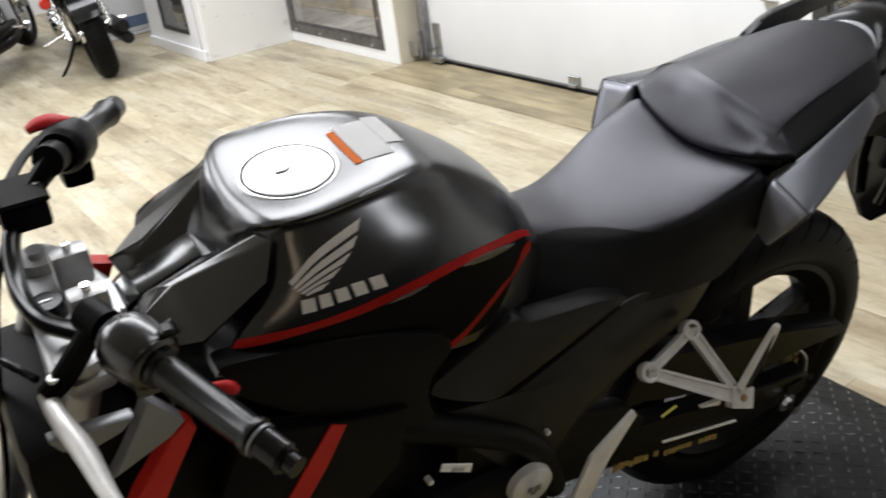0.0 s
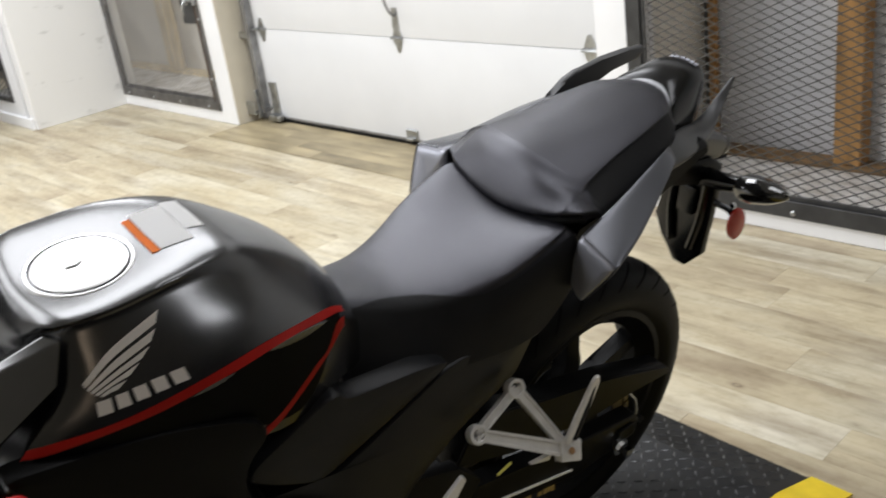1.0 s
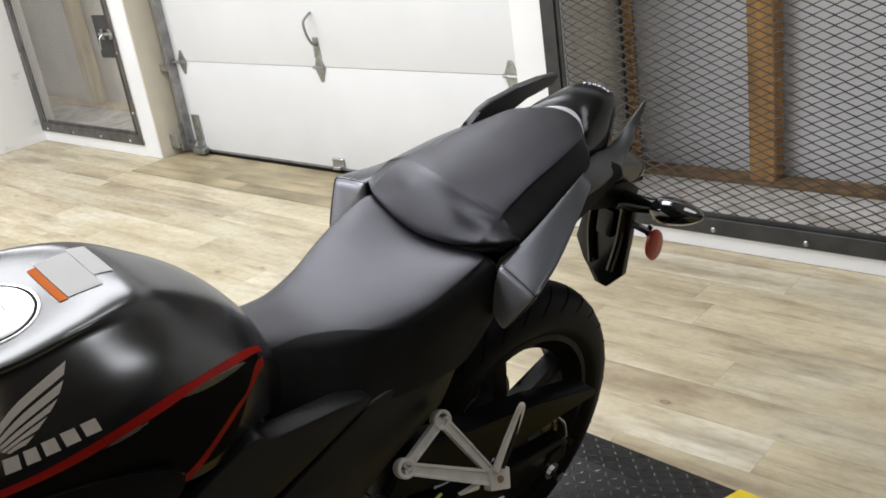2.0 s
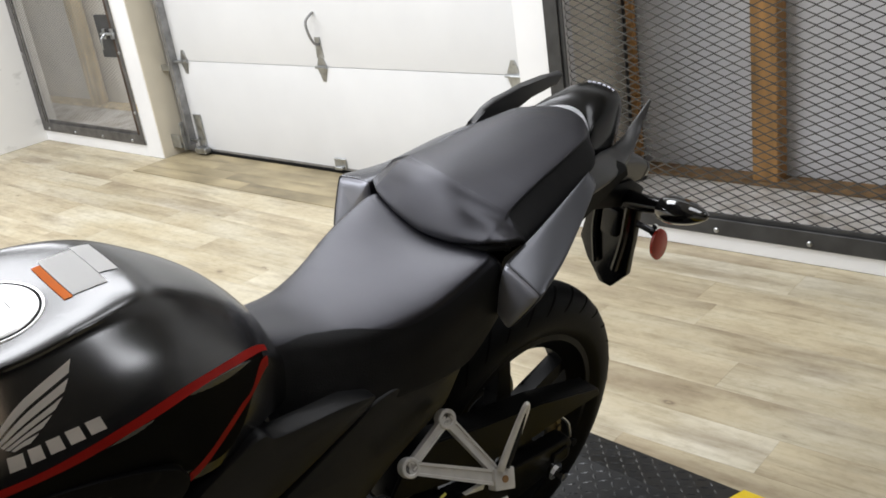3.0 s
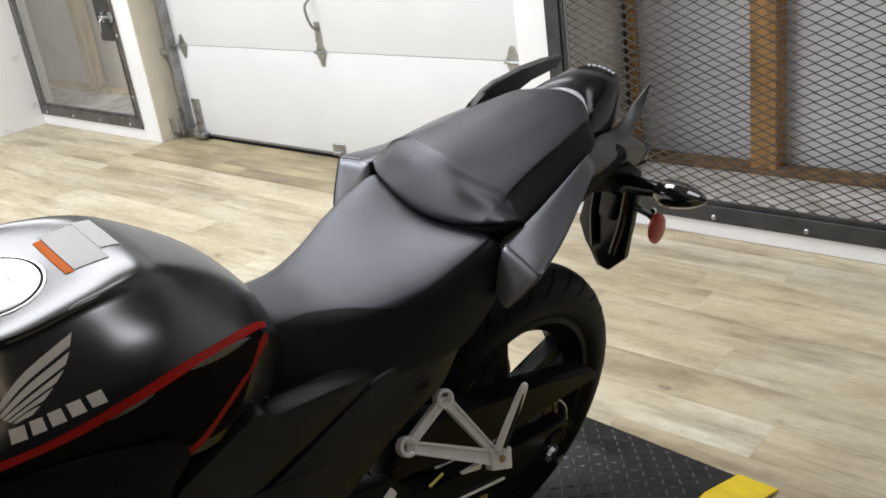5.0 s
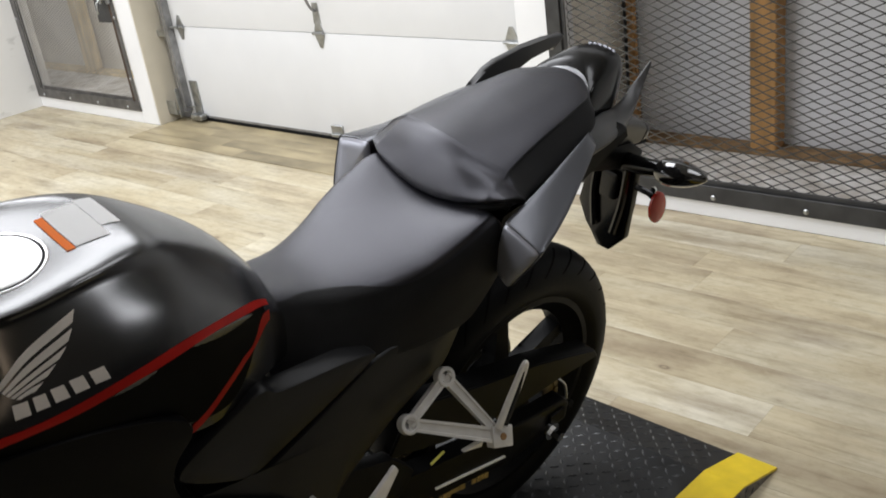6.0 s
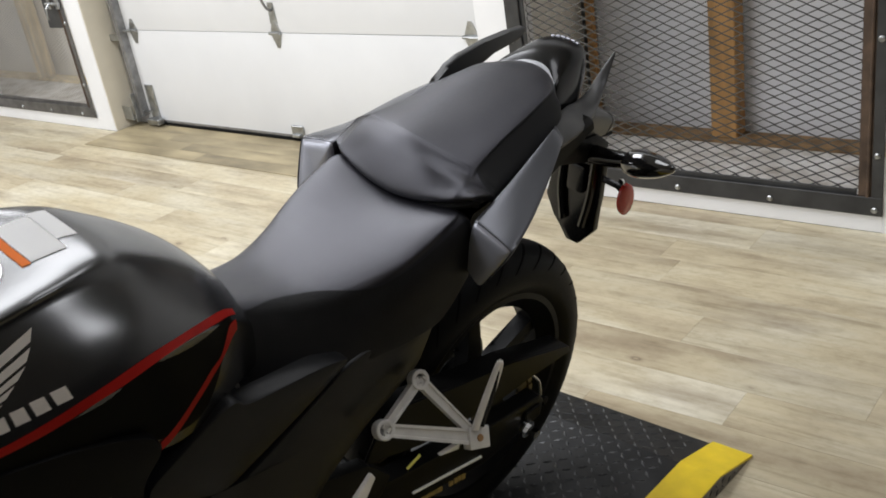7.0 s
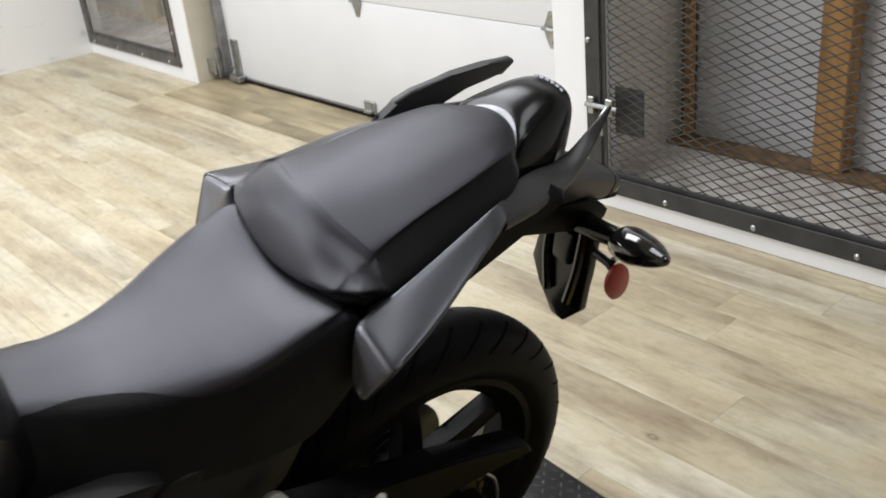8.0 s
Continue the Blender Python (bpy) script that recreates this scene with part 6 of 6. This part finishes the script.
# ---- handlebar and controls
bar = thing("handlebar", pose(0, 0, 0), "", "")
for key in list(bar.keys()):
    del bar[key]
bar.parent = bike
LI, LO = Vector((-1.092, -0.200, 0.988)), Vector((-1.024, -0.362, 0.964))
RI, RO = Vector((-1.058, 0.222, 1.018)), Vector((-0.986, 0.350, 0.980))
part("bar_tube", bm_tube([LO, LI, (-1.135, -0.115, 0.982), (-1.172, -0.04, 0.965), (-1.180, 0.04, 0.968), (-1.155, 0.12, 0.995), RI, RO], 0.0108, 12, 60), M["black"], bar, "black handlebar tube")
for a, b, s in ((LI, LO, -1), (RI, RO, 1)):
    d = (b - a).normalized()
    part("grip", bm_tube([a, a + d * 0.006, a + d * 0.008, a + d * 0.118, a + d * 0.122, a + d * 0.128, a + d * 0.130], [0.021, 0.021, 0.0168, 0.0168, 0.0195, 0.0195, 0.015], 18), M["grip"], bar, "black rubber grip")
    part("bar_end", bm_tube([a + d * 0.132, a + d * 0.136, a + d * 0.162, a + d * 0.166], [0.013, 0.0165, 0.0165, 0.013], 18), M["black"], bar, "black bar end weight")
    part("bar_ring", bm_tube([a + d * 0.1302, a + d * 0.1335], 0.0172, 18), M["pearl"], bar)
d = (LI - LO).normalized()
part("switch_housing", join_bm(bm_tube([LI + d * 0.000, LI + d * 0.008, LI + d * 0.045, LI + d * 0.062], [0.024, 0.031, 0.033, 0.024], 18, 14), bm_box(tuple(LI + d * 0.03 + Vector((-0.015, -0.022, -0.045))), tuple(LI + d * 0.03 + Vector((0.022, 0.022, 0.01))), 0.010, 2)), M["tank"], bar, "black switch housing")
part("switch_button", join_bm(bm_tube([LI + d * 0.022 + Vector((0.022, 0, 0.016)), LI + d * 0.022 + Vector((0.036, 0, 0.022))], 0.009, 12), bm_box(tuple(LI + d * 0.008 + Vector((0.012, -0.006, 0.024))), tuple(LI + d * 0.008 + Vector((0.026, 0.010, 0.034))), 0.003)), M["greypl"], bar)
part("clutch_perch", join_bm(bm_tube([LI + d * 0.075, LI + d * 0.105], 0.019, 14), bm_tube([LI + d * 0.09, (-1.165, -0.118, 0.952), (-1.192, -0.125, 0.935)], [0.012, 0.013, 0.012], 10, 12)), M["matte"], bar, "black clutch perch")
part("perch_screw", bm_lathe([(0, 0.006), (0.007, 0.006), (0.008, 0), (0, 0)], 10, "z", (-1.180, -0.122, 0.948)), M["silver"], bar)
part("clutch_lever", bm_tube([(-1.192, -0.122, 0.937), (-1.188, -0.16, 0.934), (-1.178, -0.21, 0.930), (-1.170, -0.28, 0.926), (-1.155, -0.335, 0.922), (-1.148, -0.345, 0.920)], [0.008, 0.010, 0.0115, 0.008, 0.0065, 0.008], 12, 30, flat=0.6), M["silver"], bar, "bright clutch lever")
part("clutch_cable", bm_tube([(-1.195, -0.10, 0.94), (-1.23, -0.03, 0.93), (-1.24, 0.02, 0.86), (-1.20, 0.03, 0.78)], 0.0045, 8, 24), M["black"], bar)
dr = (RI - RO).normalized()
part("throttle_housing", join_bm(bm_tube([RI, RI + dr * 0.010, RI + dr * 0.05, RI + dr * 0.066], [0.024, 0.030, 0.031, 0.024], 18, 14), bm_box(tuple(RI + dr * 0.03 + Vector((-0.02, -0.022, -0.05))), tuple(RI + dr * 0.03 + Vector((0.02, 0.022, 0.01))), 0.010, 2)), M["matte"], bar, "black throttle housing")
part("kill_switch", bm_tube([(-1.112, 0.210, 1.050), (-1.098, 0.210, 1.055), (-1.080, 0.208, 1.056), (-1.060, 0.214, 1.048)], [0.008, 0.012, 0.012, 0.006], 12, 14, flat=0.6), M["killred"], bar, "red engine stop switch")
part("brake_perch", join_bm(bm_tube([RI + dr * 0.075, RI + dr * 0.10], 0.019, 14), bm_tube([RI + dr * 0.09, (-1.150, 0.130, 1.0), (-1.175, 0.140, 0.99)], [0.012, 0.013, 0.012], 10, 12)), M["matte"], bar)
part("brake_reservoir", join_bm(bm_box((-1.175, 0.095, 0.985), (-1.120, 0.155, 1.018), 0.006, 2), bm_box((-1.178, 0.092, 1.0185), (-1.117, 0.158, 1.026), 0.003)), M["matte"], bar, "black brake fluid reservoir")
for ex in (-0.022, 0.022):
    part("reservoir_screw", bm_lathe([(0, 0), (0.004, 0), (0.004, 0.002), (0, 0.002)], 8, "z", (-1.1475 + ex, 0.125, 1.026)), M["chrome"], bar)
part("brake_lever", bm_tube([(-1.172, 0.14, 0.99), (-1.155, 0.20, 0.985), (-1.125, 0.28, 0.975), (-1.09, 0.345, 0.965)], [0.010, 0.008, 0.007, 0.008], 10, 24, flat=0.75), M["matte"], bar, "black brake lever")
part("brake_hose", bm_tube([(-1.17, 0.10, 0.99), (-1.20, 0.05, 0.96), (-1.23, 0.0, 0.88), (-1.26, 0.05, 0.70), (-1.30, 0.09, 0.5)], 0.005, 8, 28), M["black"], bar)
part("red_clip", bm_tube([(-1.045, -0.186, 0.926), (-1.030, -0.192, 0.922), (-1.022, -0.194, 0.915)], [0.004, 0.0075, 0.005], 12, 10), M["killred"], bike, "small red clip")
# top clamp, fork tops and lock
o = [(-1.085, -0.03), (-1.085, 0.03), (-1.11, 0.075), (-1.125, 0.125), (-1.165, 0.13), (-1.185, 0.09), (-1.18, 0.0), (-1.185, -0.09), (-1.165, -0.13), (-1.125, -0.125), (-1.11, -0.075)]
clamp = part("top_clamp", bm_prism(o, 2, 0.916, 0.938, 0.006, 2), M["alloy"], bike, "cast aluminium top clamp")
for s in (-1, 1):
    part("fork_cap", bm_lathe([(0, 0.960), (0.011, 0.960), (0.012, 0.952), (0.024, 0.951), (0.0255, 0.944), (0.0255, 0.938), (0, 0.938)], 28, "z", (-1.150, s * 0.098, 0)), M["alloy"], clamp, "aluminium fork cap")
    part("bar_clamp", join_bm(bm_box((-1.142, s * 0.042 - 0.014, 0.939), (-1.100, s * 0.042 + 0.014, 0.985), 0.007, 2)), M["alloy"], clamp)
    part("clamp_bolt", bm_lathe([(0, 0.992), (0.005, 0.992), (0.006, 0.985), (0, 0.985)], 10, "z", (-1.121, s * 0.042, 0)), M["chrome"], clamp)
    part("fork_leg", bm_tube([(-1.145, s * 0.098, 0.94), (-1.38, s * 0.098, 0.30)], 0.021, 18), M["alloy"], bike, "fork leg")
part("ignition_lock", bm_lathe([(0, 0.956), (0.017, 0.956), (0.020, 0.950), (0.021, 0.938), (0, 0.938)], 28, "z", (-1.160, 0.0, 0)), M["black"], clamp, "black ignition lock")
part("key_slot", bm_box((-1.166, -0.0015, 0.9562), (-1.154, 0.0015, 0.957)), M["steel"], clamp)
part("meter", join_bm(bm_box((-1.30, -0.09, 0.95), (-1.24, 0.09, 1.03), 0.02, 3)), M["black"], bike, "black instrument housing")
part("headlamp_cowl", bm_box((-1.42, -0.11, 0.78), (-1.30, 0.11, 0.98), 0.05, 4), M["black"], bike, "black headlamp cowl")
part("front_mudguard", bm_prism([(-1.38 + 0.33 * math.cos(a), 0.298 + 0.33 * math.sin(a)) for a in np.linspace(0.35, 2.4, 14)] + [(-1.38 + 0.322 * math.cos(a), 0.298 + 0.322 * math.sin(a)) for a in np.linspace(2.4, 0.35, 14)], 1, -0.06, 0.06), M["black"], bike)


# ---------------------------------------------------------------- second motorcycle further back, seen from behind
def cruiser(m, group="parked motorcycles"):
    th = thing("parked_motorcycle", m, "black and chrome cruiser motorcycle parked on its side stand", "motorcycle", group)
    R, half = 0.315, 0.075
    prof = [(R - half * 0.8 + half * 0.8 * math.cos(a), half * math.sin(a)) for a in np.linspace(-2.0, 2.0, 17)]
    prof += [(0.21, prof[-1][1] * 0.8), (0.21, prof[0][1] * 0.8), prof[0]]
    # local: x forward, y left, z up; wheel axle across y
    for nm, cx in (("rear_tyre", 0.0), ("front_tyre", 1.55)):
        part(nm, bm_lathe(prof, 64, "y", (cx, 0, R)), M["rubber"], th, "black tyre")
        part("rim", bm_lathe([(0.215, -0.05), (0.222, -0.045), (0.19, 0), (0.222, 0.045), (0.215, 0.05), (0.19, 0.04), (0.175, 0), (0.19, -0.04), (0.215, -0.05)], 48, "y", (cx, 0, R)), M["chrome"], th, "chrome rim")
        part("hub", bm_lathe([(0, -0.08), (0.05, -0.08), (0.06, 0), (0.05, 0.08), (0, 0.08)], 24, "y", (cx, 0, R)), M["chrome"], th)
        part("wire_spoke", join_bm(*[bm_tube([(cx + 0.05 * math.cos(a), s * 0.05, R + 0.05 * math.sin(a)), (cx + 0.185 * math.cos(a + 0.3), 0, R + 0.185 * math.sin(a + 0.3))], 0.0025, 5) for s in (-1, 1) for a in np.linspace(0, 2 * math.pi, 14, endpoint=False)]), M["chrome"], th)
    # tread lines
    gv, gf = [], []
    for k in range(40):
        a0 = 2 * math.pi * k / 40
        for sd in (-1, 1):
            base = len(gv)
            for t in np.linspace(0.05, 1, 6):
                an = sd * (0.1 + 0.85 * t)
                aa = a0 + 0.12 * t
                r, yy = R - half * 0.8 + (half * 0.8 + 0.001) * math.cos(an), (half + 0.001) * math.sin(an)
                for e in (-1, 1):
                    gv.append((r * math.cos(aa + e * 0.009), yy, R + r * math.sin(aa + e * 0.009)))
            gf += [(base + 2 * j, base + 2 * j + 1, base + 2 * j + 3, base + 2 * j + 2) for j in range(5)]
    me = bpy.data.meshes.new("tread_groove")
    me.from_pydata(gv, [], gf)
    me.materials.append(M["groove"])
    g = new("tread_groove", me)
    g.parent = th
    g["kind"] = "stuff"
    fender = [(0.36 * math.cos(a), R + 0.36 * math.sin(a)) for a in np.linspace(0.5, 2.75, 18)] + [(0.345 * math.cos(a), R + 0.345 * math.sin(a)) for a in np.linspace(2.75, 0.5, 18)]
    part("rear_fender", bm_prism(fender, 1, -0.09, 0.09, 0.004), M["black"], th, "glossy black fender")
    for s in (-1, 1):
        coil = [(0.02 + 0.10 * t + 0.0, s * 0.145 + 0.026 * math.cos(2 * math.pi * 9 * t), R + 0.02 + 0.30 * t + 0.026 * 0 + 0.004 * math.sin(2 * math.pi * 9 * t)) for t in np.linspace(0, 1, 110)]
        coil = [(x + 0.026 * math.sin(2 * math.pi * 9 * t), y, z) for (x, y, z), t in zip(coil, np.linspace(0, 1, 110))]
        part("shock_spring", bm_tube(coil, 0.0055, 6), M["chrome"], th, "chrome shock spring")
        part("shock_body", bm_tube([(0.0, s * 0.145, R), (0.14, s * 0.145, R + 0.37)], 0.017, 12), M["chrome"], th, "chrome shock absorber")
        part("swingarm", bm_tube([(0.0, s * 0.125, R), (0.5, s * 0.12, R + 0.06)], 0.022, 10), M["black"], th)
        part("turn_signal", bm_tube([(-0.10, s * 0.20, 0.60), (-0.07, s * 0.20, 0.60), (-0.03, s * 0.20, 0.60)], [0.03, 0.038, 0.02], 18, 8), M["redlens"], th, "red turn signal")
        part("signal_stalk", bm_tube([(-0.03, s * 0.20, 0.60), (0.02, s * 0.15, 0.62), (0.05, s * 0.10, 0.64)], 0.01, 8), M["chrome"], th)
    for k, z in enumerate((0.21, 0.29)):
        part("muffler", bm_tube([(-0.20, -0.19, z + 0.03), (-0.19, -0.19, z + 0.03), (0.35, -0.19, z), (0.75, -0.16, z)], [0.036, 0.042, 0.042, 0.03], 18, 20), M["engine"], th, "black muffler")
    part("engine", join_bm(bm_box((0.50, -0.14, 0.20), (1.0, 0.14, 0.48), 0.05, 3), bm_lathe([(0, 0.19), (0.08, 0.185), (0.11, 0.16), (0.11, 0.13), (0, 0.13)], 32, "y", (0.68, 0, 0.34))), M["chrome"], th, "chrome engine cases")
    for k in range(8):
        part("cooling_fin", bm_box((0.66, -0.12, 0.50 + 0.03 * k), (0.96, 0.12, 0.512 + 0.03 * k), 0.003), M["engine"], th)
    part("frame", bm_tube([(0.05, 0.0, 0.70), (0.5, 0.0, 0.62), (1.1, 0.0, 0.78), (1.25, 0.0, 0.82), (1.05, 0.0, 0.25), (0.5, 0.0, 0.17)], 0.03, 10, 40), M["black"], th)
    part("seat", bm_prism([(-0.05, 0.70), (0.0, 0.74), (0.25, 0.70), (0.55, 0.70), (0.6, 0.66), (0.0, 0.66)], 1, -0.11, 0.11, 0.03, 3), M["vinyl"], th, "black seat")
    part("tank", bm_tube([(0.58, 0, 0.74), (0.66, 0, 0.78), (0.85, 0, 0.82), (1.05, 0, 0.83), (1.12, 0, 0.82)], [0.05, 0.10, 0.13, 0.12, 0.06], 24, 24), M["black"], th, "glossy black tank")
    for s in (-1, 1):
        part("fork_leg", bm_tube([(1.55, s * 0.10, R), (1.28, s * 0.10, 0.95)], 0.022, 12), M["chrome"], th, "chrome fork")
        part("handlebar_half", bm_tube([(1.25, s * 0.02, 0.98), (1.22, s * 0.15, 1.08), (1.08, s * 0.36, 1.10), (1.0, s * 0.40, 1.09)], 0.012, 10, 20), M["chrome"], th)
        part("footpeg", bm_tube([(0.42, s * 0.14, 0.30), (0.42, s * 0.30, 0.27)], 0.016, 10), M["chrome"], th, "chrome footpeg")
    part("side_stand", bm_tube([(0.45, 0.10, 0.22), (0.38, 0.20, 0.11), (0.34, 0.30, 0.03)], [0.014, 0.012, 0.011], 8, 12), M["black"], th, "black side stand, folded out")
    part("stand_foot", bm_tube([(0.34, 0.30, 0.03), (0.33, 0.38, 0.010), (0.30, 0.62, 0.008)], 0.007, 8), M["black"], th)
    part("headlamp", bm_lathe([(0, 1.50), (0.07, 1.49), (0.09, 1.46), (0.08, 1.38), (0.03, 1.34), (0, 1.34)], 28, "x", (0, 0, 0.86)), M["chrome"], th, "chrome headlamp")
    return th


first = cruiser(pose(2.36, 7.14, 0.0, -9, 0, 82))
copy_thing(first, pose(1.68, 7.85, 0.0, -9, 0, 66))


# ---------------------------------------------------------------- floor boards, each its own piece
setting("floor", bm_box((X0 - T, Y0 - T, -0.08), (X1 + 0.17, Y1 + T, -0.006)), M["subfloor"], "washed oak vinyl plank floor")
floor = bpy.data.objects["floor"]
PW, PL = 0.15, 1.22


def plank_mesh(length, material):
    g = 0.0002
    bm = bm_box((g, g, -0.006), (PW - g, length - g, 0.0))
    top = [e for e in bm.edges if all(v.co.z > -0.001 for v in e.verts)]
    bmesh.ops.bevel(bm, geom=top, offset=0.0003, segments=1, affect="EDGES")
    me = bpy.data.meshes.new("plank")
    bm.to_mesh(me)
    bm.free()
    me.materials.append(material)
    return me


shared = plank_mesh(PL, M["plank"])
rng = random.Random(5)
KNOWN = {(2.76): 1.37, (2.46): 1.12, (2.91): 1.89}
far_v, far_f = [], []
x = 2.46 - PW * math.floor((2.46 - X0) / PW)
while x < X1 - 0.01:
    start = rng.uniform(0, PL)
    for kx, ky in KNOWN.items():
        if abs(x - kx) < 0.02:
            start = ky
    y = start - PL * math.ceil((start - Y0) / PL)
    while y < Y1:
        ya, yb = max(y, Y0), min(y + PL, Y1)
        xa, xb = max(x, X0), min(x + PW, X1)
        if 0.85 < x < X1 - PW + 0.01 and -0.4 < y and y + PL < 8.4:
            ob = new("plank", shared)
            ob.location = (x, y, 0)
            ob.parent = floor
        elif xb - xa > 0.01 and yb - ya > 0.01:
            g, base = 0.0002, len(far_v)
            for zz in (0.0, -0.006):
                far_v += [(xa + g, ya + g, zz), (xb - g, ya + g, zz), (xb - g, yb - g, zz), (xa + g, yb - g, zz)]
            far_f += [tuple(base + i for i in q) for q in ((0, 1, 2, 3), (0, 4, 5, 1), (1, 5, 6, 2), (2, 6, 7, 3), (3, 7, 4, 0))]
        y += PL
    x += PW
me = bpy.data.meshes.new("floor_planks_far")
me.from_pydata(far_v, [], far_f)
me.materials.append(M["plank_far"])
ob = new("outer_planks", me)
ob.parent = floor
ob["kind"] = "stuff"
# darker worn boards in the door opening, laid over the edge of the floor
patch = thing("threshold_boards", pose(0, 0, 0), "darker worn boards in the garage door opening", "threshold", kind="structure")
xs, wid = 3.375, 0.098
for k in range(4):
    y_lo = 2.59
    y = y_lo
    while y < 5.29:
        y2 = min(y + (1.22 if y > y_lo else 0.5 + 0.23 * k), 5.295)
        xa, xb = xs + wid * k, xs + wid * (k + 1)
        part("worn_board", bm_box((xa + 0.0006, y + 0.0006, 0.0005), (xb - 0.0006, y2 - 0.0006, 0.004), 0.0008), M["board_old"], patch, smooth=False)
        y = y2
